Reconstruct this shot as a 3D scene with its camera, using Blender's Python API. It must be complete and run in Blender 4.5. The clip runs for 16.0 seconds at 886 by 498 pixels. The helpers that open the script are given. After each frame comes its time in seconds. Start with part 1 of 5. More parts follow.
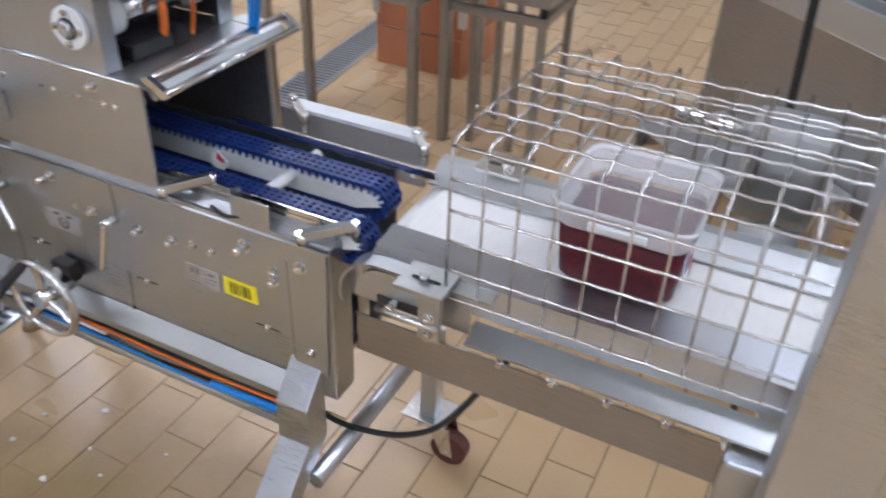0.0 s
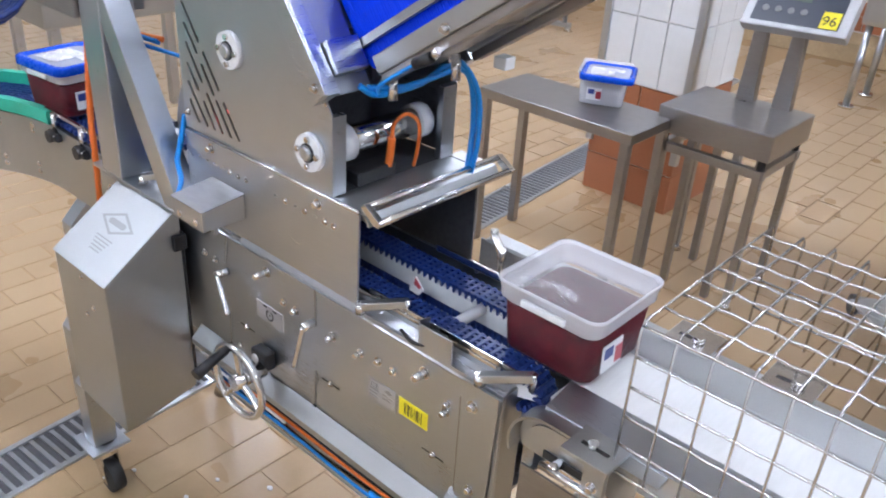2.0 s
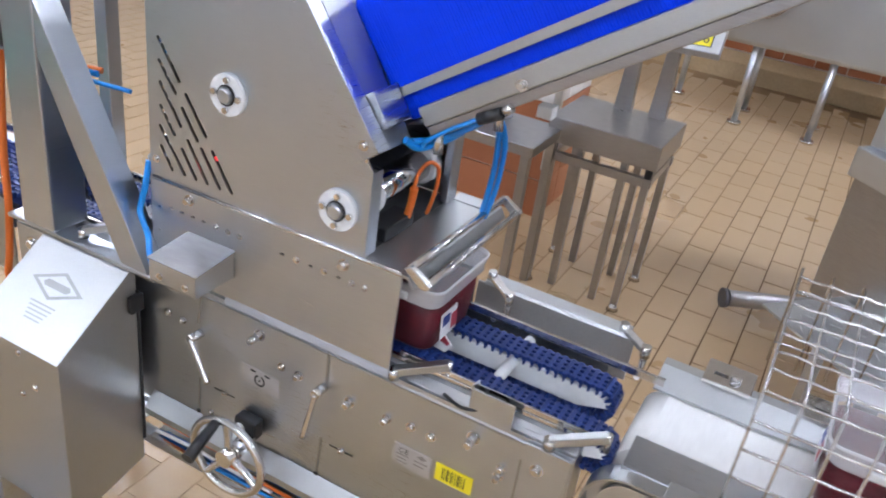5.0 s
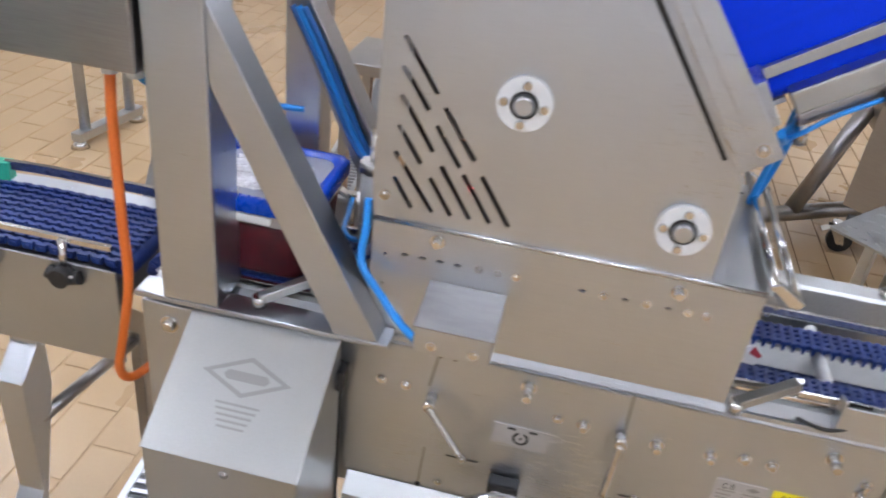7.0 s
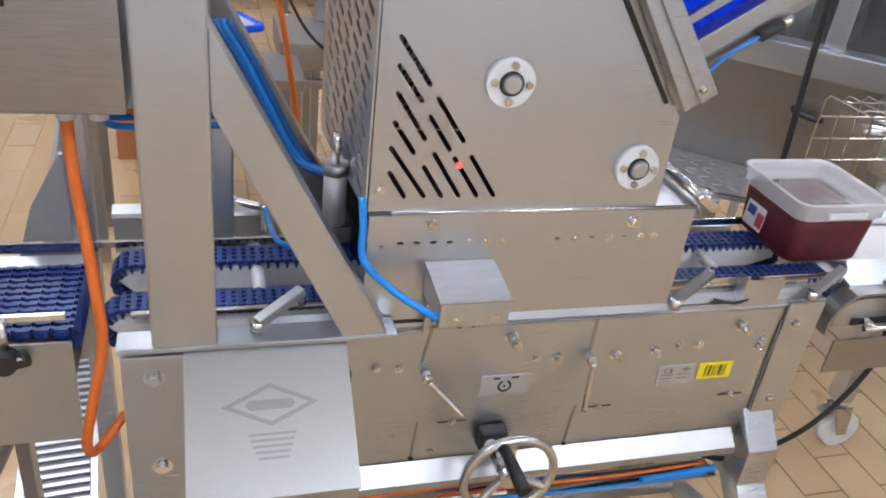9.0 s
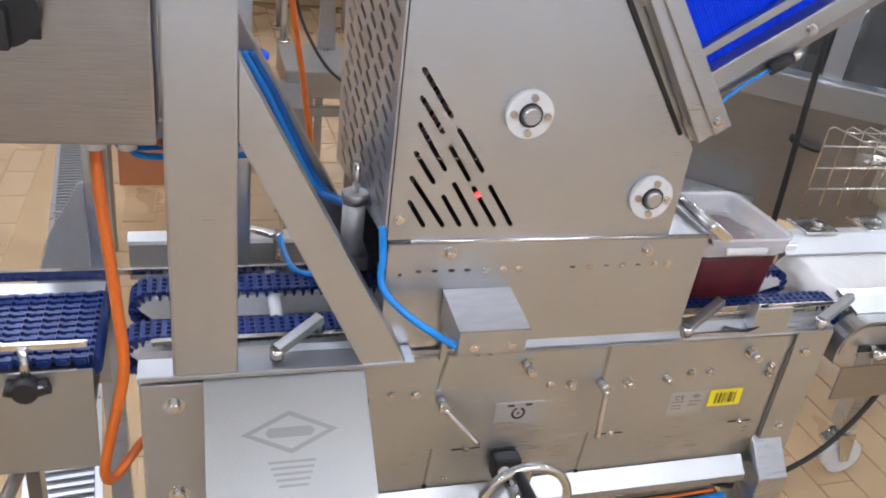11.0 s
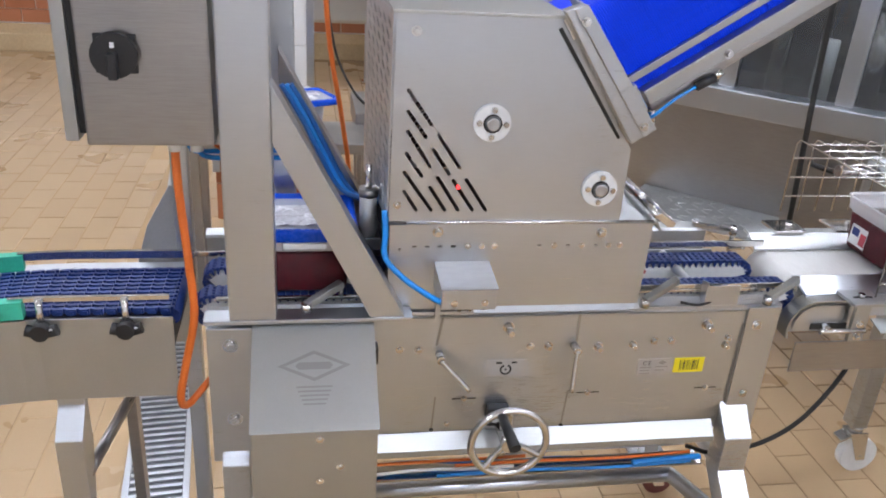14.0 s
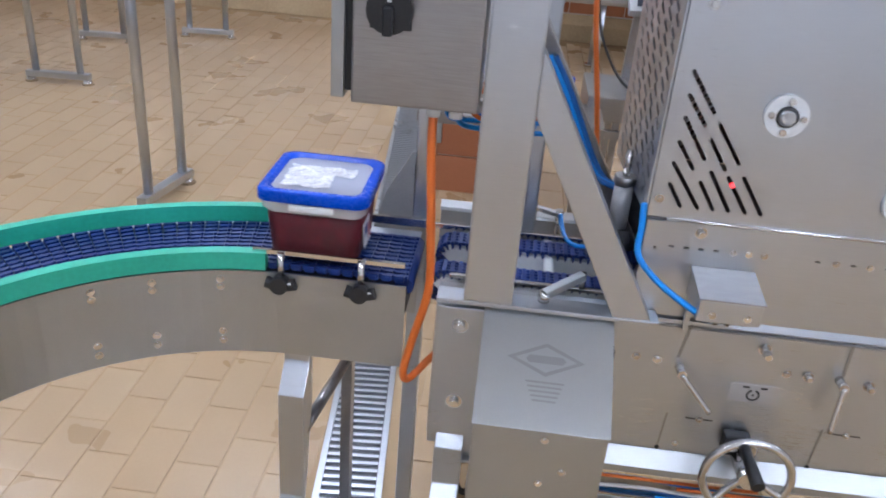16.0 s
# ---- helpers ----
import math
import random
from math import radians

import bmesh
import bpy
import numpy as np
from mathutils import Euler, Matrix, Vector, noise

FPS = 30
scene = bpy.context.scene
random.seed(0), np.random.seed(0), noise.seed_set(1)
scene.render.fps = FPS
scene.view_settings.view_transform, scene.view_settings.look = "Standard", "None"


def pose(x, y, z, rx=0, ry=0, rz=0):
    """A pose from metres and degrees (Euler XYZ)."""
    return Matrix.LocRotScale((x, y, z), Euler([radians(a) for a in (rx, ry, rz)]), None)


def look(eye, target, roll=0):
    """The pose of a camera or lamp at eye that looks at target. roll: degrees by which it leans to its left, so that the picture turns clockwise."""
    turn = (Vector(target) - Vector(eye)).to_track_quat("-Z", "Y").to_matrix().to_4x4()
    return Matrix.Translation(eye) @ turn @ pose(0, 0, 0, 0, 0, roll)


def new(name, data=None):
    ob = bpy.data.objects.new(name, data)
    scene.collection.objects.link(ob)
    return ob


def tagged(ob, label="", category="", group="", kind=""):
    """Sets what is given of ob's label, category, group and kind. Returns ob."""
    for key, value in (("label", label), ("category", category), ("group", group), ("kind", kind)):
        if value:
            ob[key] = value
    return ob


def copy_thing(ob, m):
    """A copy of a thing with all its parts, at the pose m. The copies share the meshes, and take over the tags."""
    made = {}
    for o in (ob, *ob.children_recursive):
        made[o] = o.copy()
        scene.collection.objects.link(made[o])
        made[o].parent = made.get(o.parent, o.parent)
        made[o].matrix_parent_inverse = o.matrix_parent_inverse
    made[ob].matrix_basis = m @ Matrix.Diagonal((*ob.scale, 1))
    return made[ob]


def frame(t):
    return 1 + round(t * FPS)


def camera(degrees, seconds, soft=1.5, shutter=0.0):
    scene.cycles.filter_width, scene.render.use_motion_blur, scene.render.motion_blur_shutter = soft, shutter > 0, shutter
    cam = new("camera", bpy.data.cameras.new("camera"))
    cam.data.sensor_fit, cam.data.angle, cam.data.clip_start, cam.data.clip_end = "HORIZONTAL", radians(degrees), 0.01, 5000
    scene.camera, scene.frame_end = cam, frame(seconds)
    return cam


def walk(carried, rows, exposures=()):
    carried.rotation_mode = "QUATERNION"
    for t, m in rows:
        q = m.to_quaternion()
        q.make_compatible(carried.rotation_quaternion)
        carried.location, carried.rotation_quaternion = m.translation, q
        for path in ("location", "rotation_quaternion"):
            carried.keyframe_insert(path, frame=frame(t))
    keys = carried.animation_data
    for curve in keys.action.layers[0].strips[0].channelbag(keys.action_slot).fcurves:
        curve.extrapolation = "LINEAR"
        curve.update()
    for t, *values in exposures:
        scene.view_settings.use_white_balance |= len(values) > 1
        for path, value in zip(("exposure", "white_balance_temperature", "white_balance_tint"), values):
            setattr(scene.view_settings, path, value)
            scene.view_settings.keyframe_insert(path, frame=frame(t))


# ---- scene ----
cam = camera(56.9, 16.0, 1.9, 0.5)
PATH = [
    (0, (1.715, -0.827, 1.564), (1.01, 0.655, 0.422), 2.4),
    (0.5, (1.71, -0.81, 1.574), (0.808, 0.598, 0.476), 3.8),
    (1, (1.692, -0.798, 1.587), (0.706, 0.582, 0.527), 4.5),
    (1.5, (1.694, -0.802, 1.615), (0.616, 0.552, 0.612), 3.9),
    (2, (1.696, -0.813, 1.64), (0.547, 0.516, 0.685), 3.8),
    (2.5, (1.685, -0.823, 1.638), (0.505, 0.488, 0.695), 4.3),
    (3, (1.649, -0.839, 1.658), (0.489, 0.541, 0.792), 4.6),
    (3.2, (1.634, -0.852, 1.675), (0.514, 0.568, 0.822), 5.2),
    (5.3, (1.217, -0.95, 1.664), (0.526, 0.655, 0.691), 7.7),
    (5.5, (1.155, -0.912, 1.655), (0.484, 0.673, 0.637), 6.8),
    (6, (0.986, -0.888, 1.627), (0.461, 0.757, 0.617), 11.0),
    (6.4, (0.797, -0.905, 1.604), (0.289, 0.734, 0.576), 5.9),
    (6.5, (0.728, -0.921, 1.603), (0.302, 0.734, 0.563), 6.8),
    (7, (0.54, -0.926, 1.58), (0.279, 0.77, 0.551), 7.0),
    (7.5, (0.351, -0.869, 1.551), (0.222, 0.816, 0.482), 6.1),
    (8, (0.248, -0.877, 1.57), (0.565, 0.779, 0.493), 7.7),
    (8.5, (0.129, -0.931, 1.557), (0.704, 0.683, 0.525), 8.8),
    (9, (0.086, -0.977, 1.57), (0.638, 0.673, 0.584), 7.4),
    (9.2, (0.07, -0.96, 1.568), (0.658, 0.679, 0.584), 7.6),
    (11.3, (0.043, -0.986, 1.581), (0.616, 0.692, 0.655), 7.7),
    (11.5, (0.041, -1.002, 1.59), (0.651, 0.665, 0.667), 7.7),
    (12, (0.068, -1.093, 1.609), (0.582, 0.64, 0.754), 5.6),
    (12.5, (0.134, -1.238, 1.614), (0.521, 0.507, 0.717), 5.2),
    (13, (0.155, -1.339, 1.64), (0.521, 0.443, 0.808), 4.1),
    (13.5, (0.137, -1.361, 1.633), (0.489, 0.418, 0.789), 2.9),
    (14, (0.145, -1.372, 1.636), (0.48, 0.414, 0.799), 3.9),
    (14.5, (0.148, -1.363, 1.629), (0.421, 0.428, 0.781), 3.6),
    (15, (0.13, -1.342, 1.612), (0.206, 0.46, 0.746), 3.1),
    (15.5, (0.103, -1.318, 1.595), (0.004, 0.473, 0.71), 3.4),
    (16, (0.049, -1.263, 1.587), (-0.069, 0.517, 0.682), 4.7),
]
walk(cam, [(t, look(eye, target, roll)) for t, eye, target, roll in PATH], [(0, -0.15, 6480, 10), (0.8, 0.0, 6440, 10), (1.5, 0.07, 6400, 10), (3, 0.09, 6280, 10), (5.5, 0.0, 6490, 10), (7.5, -0.05, 6780, 10), (9, 0.0, 6840, 10), (11.5, 0.0, 6800, 10), (13, -0.03, 6770, 10), (14.5, -0.08, 6740, 10), (15.5, -0.19, 6320, 10), (16, -0.21, 6130, 10)])

# ---- world and light ----
world = bpy.data.worlds.new("world")
scene.world = world
world.use_nodes = True
world.node_tree.nodes["Background"].inputs[0].default_value = (0.8, 0.9, 1.0, 1)
world.node_tree.nodes["Background"].inputs[1].default_value = 0.05
LAMP = 33.0
scene.view_settings.exposure = 0.0


# ---- materials ----
def material(name, colour, rough=0.5, metal=0.0, **more):
    m = bpy.data.materials.new(name)
    m.use_nodes = True
    b = m.node_tree.nodes["Principled BSDF"]
    b.inputs["Base Color"].default_value = (*colour, 1)
    b.inputs["Roughness"].default_value = rough
    b.inputs["Metallic"].default_value = metal
    for key, value in more.items():
        b.inputs[key.replace("_", " ")].default_value = value
    return m


def link(m, a, b):
    m.node_tree.links.new(a, b)


def node(m, kind, **values):
    n = m.node_tree.nodes.new(kind)
    for key, value in values.items():
        n.inputs[key].default_value = value
    return n


def ramp(m, source, a, b, lo=0.3, hi=0.7):
    r = node(m, "ShaderNodeValToRGB")
    r.color_ramp.elements[0].position, r.color_ramp.elements[1].position = lo, hi
    r.color_ramp.elements[0].color, r.color_ramp.elements[1].color = (*a, 1), (*b, 1)
    link(m, source, r.inputs[0])
    return r


def grained(m, stretch, scale, colours, roughs, bump=0.1, stain=2.5):
    """Colour, gloss and relief from a stretched grain and a slow stain."""
    b = m.node_tree.nodes["Principled BSDF"]
    co = node(m, "ShaderNodeTexCoord")
    mp = node(m, "ShaderNodeMapping")
    mp.inputs["Scale"].default_value = stretch
    link(m, co.outputs["Object"], mp.inputs[0])
    fine = node(m, "ShaderNodeTexNoise", Scale=scale, Detail=4.0)
    link(m, mp.outputs[0], fine.inputs["Vector"])
    slow = node(m, "ShaderNodeTexNoise", Scale=stain, Detail=5.0, Roughness=0.6)
    link(m, co.outputs["Object"], slow.inputs["Vector"])
    mix = node(m, "ShaderNodeMath")
    mix.operation = "ADD"
    half = node(m, "ShaderNodeMath")
    half.operation = "MULTIPLY"
    half.inputs[1].default_value = 0.5
    link(m, fine.outputs[0], mix.inputs[0])
    link(m, slow.outputs[0], mix.inputs[1])
    link(m, mix.outputs[0], half.inputs[0])
    col = ramp(m, half.outputs[0], colours[0], colours[1])
    link(m, col.outputs[0], b.inputs["Base Color"])
    rg = ramp(m, half.outputs[0], (roughs[0],) * 3, (roughs[1],) * 3)
    link(m, rg.outputs[0], b.inputs["Roughness"])
    if bump:
        bp = node(m, "ShaderNodeBump", Strength=bump, Distance=0.002)
        link(m, fine.outputs[0], bp.inputs["Height"])
        link(m, bp.outputs[0], b.inputs["Normal"])
    return m


STEEL = grained(material("brushed_steel", (0.6, 0.58, 0.55), 0.3, 1.0), (3, 3, 160), 9, ((0.505, 0.532, 0.570), (0.585, 0.612, 0.648)), (0.24, 0.41), 0.012)
STEEL_X = grained(material("brushed_steel_lengthwise", (0.6, 0.58, 0.55), 0.3, 1.0), (2, 120, 120), 9, ((0.505, 0.532, 0.570), (0.585, 0.612, 0.648)), (0.24, 0.41), 0.012)
BLASTED = grained(material("blasted_steel", (0.55, 0.54, 0.52), 0.45, 1.0), (60, 60, 60), 9, ((0.43, 0.445, 0.445), (0.52, 0.535, 0.535)), (0.36, 0.46), 0.05)
CHROME = grained(material("polished_steel", (0.7, 0.69, 0.67), 0.12, 1.0), (20, 20, 20), 5, ((0.62, 0.61, 0.6), (0.74, 0.73, 0.71)), (0.08, 0.2), 0.0)
# Steel darkened in its colour for shaded insides and drain; also some dark fittings.
DARK = grained(material("shaded_dark_steel", (0.12, 0.12, 0.125), 0.5, 0.6), (20, 20, 20), 5, ((0.08, 0.08, 0.09), (0.15, 0.15, 0.16)), (0.4, 0.6), 0.03)
BLACK = grained(material("black_plastic", (0.015, 0.015, 0.016), 0.4), (40, 40, 40), 8, ((0.010, 0.010, 0.011), (0.022, 0.022, 0.024)), (0.35, 0.5), 0.02)
WHITE = grained(material("white_plastic", (0.78, 0.79, 0.79), 0.45), (10, 10, 10), 8, ((0.70, 0.72, 0.73), (0.82, 0.83, 0.83)), (0.38, 0.5), 0.02)
BELT_WHITE = grained(material("white_belt", (0.75, 0.75, 0.72), 0.4), (30, 6, 6), 5, ((0.78, 0.78, 0.76), (0.88, 0.88, 0.86)), (0.3, 0.42), 0.03)
BLUE = grained(material("blue_chain_plastic", (0.010, 0.04, 0.22), 0.35, Specular_IOR_Level=0.35), (30, 30, 30), 8, ((0.009, 0.022, 0.105), (0.018, 0.046, 0.20)), (0.28, 0.42), 0.02)
BLUE_BELT = grained(material("blue_belt", (0.005, 0.03, 0.55), 0.35), (20, 20, 20), 8, ((0.003, 0.022, 0.66), (0.005, 0.035, 0.80)), (0.3, 0.42), 0.02)
STACK_BLUE = grained(material("stacked_cover_plastic", (0.001, 0.05, 0.7), 0.4, Specular_IOR_Level=0.15), (20, 20, 20), 8, ((0.001, 0.042, 0.72), (0.002, 0.058, 0.88)), (0.35, 0.5), 0.02)
LID_BLUE = grained(material("blue_lid_plastic", (0.003, 0.08, 0.6), 0.25, Specular_IOR_Level=0.2), (20, 20, 20), 8, ((0.001, 0.05, 0.45), (0.002, 0.075, 0.58)), (0.2, 0.32), 0.02)
GREEN = grained(material("green_guide_plastic", (0.03, 0.45, 0.30), 0.4), (20, 20, 20), 6, ((0.025, 0.38, 0.25), (0.04, 0.50, 0.34)), (0.35, 0.5), 0.02)
ORANGE = grained(material("orange_cable", (0.75, 0.16, 0.02), 0.4), (40, 40, 40), 6, ((0.66, 0.13, 0.015), (0.80, 0.19, 0.03)), (0.35, 0.5), 0.02)
HOSE = grained(material("blue_hose", (0.01, 0.20, 0.62), 0.3), (40, 40, 40), 6, ((0.004, 0.19, 0.58), (0.008, 0.29, 0.80)), (0.25, 0.4), 0.02)
RUBBER = grained(material("dark_rubber", (0.02, 0.02, 0.02), 0.6), (30, 30, 30), 6, ((0.012, 0.012, 0.012), (0.03, 0.03, 0.03)), (0.5, 0.7), 0.05)
RED_WHEEL = grained(material("red_castor_plastic", (0.30, 0.05, 0.03), 0.5), (30, 30, 30), 6, ((0.10, 0.03, 0.025), (0.16, 0.05, 0.04)), (0.4, 0.6), 0.03)
YELLOW = grained(material("yellow_label", (0.85, 0.72, 0.02), 0.5), (10, 10, 10), 6, ((0.80, 0.66, 0.02), (0.88, 0.76, 0.03)), (0.4, 0.55), 0.0)
SILVER_LABEL = grained(material("silver_label", (0.62, 0.63, 0.65), 0.5, 0.7), (10, 10, 10), 6, ((0.53, 0.535, 0.55), (0.60, 0.605, 0.62)), (0.38, 0.48), 0.0)
GREY_INK = material("etched_grey", (0.36, 0.36, 0.355), 0.5, 0.9)
INK = material("black_ink", (0.02, 0.02, 0.02), 0.6)
LABEL_WHITE = grained(material("white_label", (0.75, 0.75, 0.76), 0.4), (10, 10, 10), 6, ((0.70, 0.70, 0.72), (0.80, 0.80, 0.80)), (0.3, 0.5), 0.0)
LABEL_BLUE = material("blue_print", (0.02, 0.04, 0.22), 0.4)
PANEL_BLUE = material("keypad_blue", (0.022, 0.028, 0.045), 0.35)
HEAD_GREY = grained(material("matt_grey_case", (0.36, 0.36, 0.37), 0.5, 0.3), (30, 30, 30), 6, ((0.15, 0.15, 0.155), (0.22, 0.22, 0.225)), (0.45, 0.6), 0.02)
SCREEN = material("display_glass", (0.10, 0.13, 0.10), 0.2)
LABEL_RED = material("berry_print", (0.45, 0.05, 0.07), 0.4)
# Cool paint of the unseen walls, chosen to cool what the steel mirrors.
COOL_PAINT = grained(material("cool_white_wall_panel", (0.74, 0.77, 0.80), 0.5), (3, 3, 3), 6, ((0.70, 0.71, 0.715), (0.78, 0.79, 0.795)), (0.4, 0.6), 0.05)
PAINT = grained(material("white_wall_paint", (0.78, 0.76, 0.72), 0.6), (3, 3, 3), 6, ((0.70, 0.68, 0.64), (0.80, 0.78, 0.74)), (0.5, 0.7), 0.05)
CEIL = grained(material("ceiling_panel", (0.72, 0.72, 0.70), 0.6), (3, 3, 3), 6, ((0.66, 0.66, 0.64), (0.74, 0.74, 0.72)), (0.5, 0.7), 0.05)
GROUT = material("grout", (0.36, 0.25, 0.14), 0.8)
# Joints turn from tan to dark brown towards +x, broken up by noise.
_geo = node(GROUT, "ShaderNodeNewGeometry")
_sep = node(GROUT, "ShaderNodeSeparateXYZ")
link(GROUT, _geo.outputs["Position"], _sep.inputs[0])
_mottle = node(GROUT, "ShaderNodeTexNoise", Scale=1.3, Detail=4.0)
link(GROUT, _geo.outputs["Position"], _mottle.inputs["Vector"])
_browning = node(GROUT, "ShaderNodeMath")
_browning.operation = "MULTIPLY_ADD"
_browning.inputs[1].default_value = 0.45
link(GROUT, _sep.outputs[0], _browning.inputs[0])
link(GROUT, _mottle.outputs[0], _browning.inputs[2])
link(GROUT, ramp(GROUT, _browning.outputs[0], (0.45, 0.312, 0.175), (0.17, 0.10, 0.045), 0.45, 1.15).outputs[0], GROUT.node_tree.nodes["Principled BSDF"].inputs["Base Color"])
WALL_TILE = grained(material("white_wall_tile", (0.78, 0.78, 0.77), 0.15), (4, 4, 4), 6, ((0.74, 0.74, 0.73), (0.80, 0.80, 0.79)), (0.1, 0.22), 0.02)
KERB = grained(material("tan_kerb", (0.50, 0.36, 0.20), 0.6), (4, 4, 4), 12, ((0.40, 0.29, 0.16), (0.55, 0.41, 0.24)), (0.5, 0.7), 0.1)


def tile_material(name, dark, light, gloss, soil=None):
    m = material(name, light, 0.4)
    b = m.node_tree.nodes["Principled BSDF"]
    co = node(m, "ShaderNodeTexCoord")
    geo = node(m, "ShaderNodeNewGeometry")
    info = node(m, "ShaderNodeObjectInfo")
    rnd = node(m, "ShaderNodeMath")
    rnd.operation = "ADD"
    link(m, geo.outputs["Random Per Island"], rnd.inputs[0])
    link(m, info.outputs["Random"], rnd.inputs[1])
    fr = node(m, "ShaderNodeMath")
    fr.operation = "FRACT"
    link(m, rnd.outputs[0], fr.inputs[0])
    slow = node(m, "ShaderNodeTexNoise", Scale=2.4, Detail=3.0, Roughness=0.5)
    link(m, geo.outputs["Position"], slow.inputs["Vector"])
    fine = node(m, "ShaderNodeTexNoise", Scale=120.0, Detail=3.0)
    link(m, geo.outputs["Position"], fine.inputs["Vector"])
    w1 = node(m, "ShaderNodeMix")
    w1.inputs[0].default_value = 0.62
    link(m, fr.outputs[0], w1.inputs[2])
    link(m, slow.outputs[0], w1.inputs[3])
    w2 = node(m, "ShaderNodeMix")
    w2.inputs[0].default_value = 0.25
    link(m, w1.outputs[0], w2.inputs[2])
    link(m, fine.outputs[0], w2.inputs[3])
    tone = ramp(m, w2.outputs[0], dark, light, 0.25, 0.75)
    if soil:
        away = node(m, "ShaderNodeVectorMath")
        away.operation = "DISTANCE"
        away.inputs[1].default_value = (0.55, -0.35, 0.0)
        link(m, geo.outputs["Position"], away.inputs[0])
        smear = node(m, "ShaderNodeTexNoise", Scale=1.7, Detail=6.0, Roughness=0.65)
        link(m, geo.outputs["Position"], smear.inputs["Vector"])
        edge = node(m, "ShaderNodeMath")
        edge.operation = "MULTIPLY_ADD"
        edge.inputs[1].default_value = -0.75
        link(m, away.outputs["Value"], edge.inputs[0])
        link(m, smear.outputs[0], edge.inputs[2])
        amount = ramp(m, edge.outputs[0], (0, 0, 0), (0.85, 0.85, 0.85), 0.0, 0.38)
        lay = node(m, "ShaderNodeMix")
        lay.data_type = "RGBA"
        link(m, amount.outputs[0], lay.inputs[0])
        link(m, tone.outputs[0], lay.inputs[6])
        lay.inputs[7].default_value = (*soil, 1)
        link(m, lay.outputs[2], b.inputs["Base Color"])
    else:
        link(m, tone.outputs[0], b.inputs["Base Color"])
    link(m, ramp(m, slow.outputs[0], (gloss[0],) * 3, (gloss[1],) * 3, 0.2, 0.8).outputs[0], b.inputs["Roughness"])
    bp = node(m, "ShaderNodeBump", Strength=0.10, Distance=0.001)
    link(m, fine.outputs[0], bp.inputs["Height"])
    link(m, bp.outputs[0], b.inputs["Normal"])
    return m


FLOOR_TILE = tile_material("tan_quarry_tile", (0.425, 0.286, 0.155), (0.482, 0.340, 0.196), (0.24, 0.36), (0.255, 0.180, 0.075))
RED_TILE = tile_material("red_brown_tile", (0.30, 0.10, 0.04), (0.45, 0.17, 0.08), (0.3, 0.5))


def clear(name, colour, rough, amount, ior=1.3):
    m = material(name, colour, rough)
    b = m.node_tree.nodes["Principled BSDF"]
    b.inputs["Transmission Weight"].default_value = amount
    b.inputs["IOR"].default_value = ior
    return m




def film(name, colour, rough, alpha):
    m = material(name, colour, rough)
    m.node_tree.nodes["Principled BSDF"].inputs["Alpha"].default_value = alpha
    return m


MATT_STEEL = grained(material("matt_steel", (0.5, 0.5, 0.5), 0.6, 0.8), (30, 30, 30), 6, ((0.42, 0.425, 0.43), (0.54, 0.545, 0.55)), (0.5, 0.65), 0.03)
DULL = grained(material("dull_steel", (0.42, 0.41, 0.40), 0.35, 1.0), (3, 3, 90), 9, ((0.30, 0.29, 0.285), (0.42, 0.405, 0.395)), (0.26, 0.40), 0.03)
# Darker copy of the hose blue for the bundle in the rear brace's shadow.
HOSE_DARK = grained(material("shaded_dark_blue_hose", (0.004, 0.10, 0.36), 0.4), (40, 40, 40), 6, ((0.003, 0.075, 0.28), (0.006, 0.13, 0.44)), (0.35, 0.5), 0.02)
FOIL = grained(material("crinkled_film", (0.7, 0.7, 0.72), 0.25), (60, 60, 60), 3, ((0.42, 0.40, 0.44), (0.85, 0.86, 0.88)), (0.12, 0.35), 0.4, 30)
LID_CLEAR = film("clear_cover_panel", (0.55, 0.58, 0.70), 0.15, 0.6)
SEAL = film("clear_seal_film", (0.80, 0.79, 0.80), 0.10, 0.17)
TUB = film("clear_tub_plastic", (0.85, 0.84, 0.88), 0.16, 0.012)
TUB_RIM = film("frosted_tub_rim", (0.92, 0.92, 0.95), 0.14, 0.52)
JELLY = grained(material("dark_red_berries", (0.10, 0.004, 0.012), 0.4, Specular_IOR_Level=0.2), (30, 30, 30), 3, ((0.035, 0.0008, 0.004), (0.12, 0.003, 0.010)), (0.35, 0.55), 0.3, 40)
GLASS = clear("machine_window_glass", (0.45, 0.47, 0.47), 0.03, 0.9, 1.4)
EMIT = bpy.data.materials.new("lamp_diffuser")
EMIT.use_nodes = True
EMIT.node_tree.nodes["Principled BSDF"].inputs["Emission Color"].default_value = (0.885, 0.965, 1.17, 1)
EMIT.node_tree.nodes["Principled BSDF"].inputs["Emission Strength"].default_value = LAMP
LASER = bpy.data.materials.new("red_indicator")
LASER.use_nodes = True
LASER.node_tree.nodes["Principled BSDF"].inputs["Emission Color"].default_value = (1.0, 0.02, 0.03, 1)
LASER.node_tree.nodes["Principled BSDF"].inputs["Emission Strength"].default_value = 3.0


# ---- shaping ----
def part(name, bm, mat, parent=None, label="", at=None):
    me = bpy.data.meshes.new(name)
    bmesh.ops.recalc_face_normals(bm, faces=bm.faces[:])
    bm.to_mesh(me)
    bm.free()
    me.materials.append(mat)
    ob = new(name, me)
    if parent:
        ob.parent = parent
    if at is not None:
        ob.matrix_basis = at
    if label:
        tagged(ob, label)
    return ob


def thing(name, label, category, x=0, y=0, z=0, group="", kind=""):
    ob = new(name)
    ob.empty_display_size = 0.05
    ob.location = (x, y, z)
    return tagged(ob, label, category, group, kind)


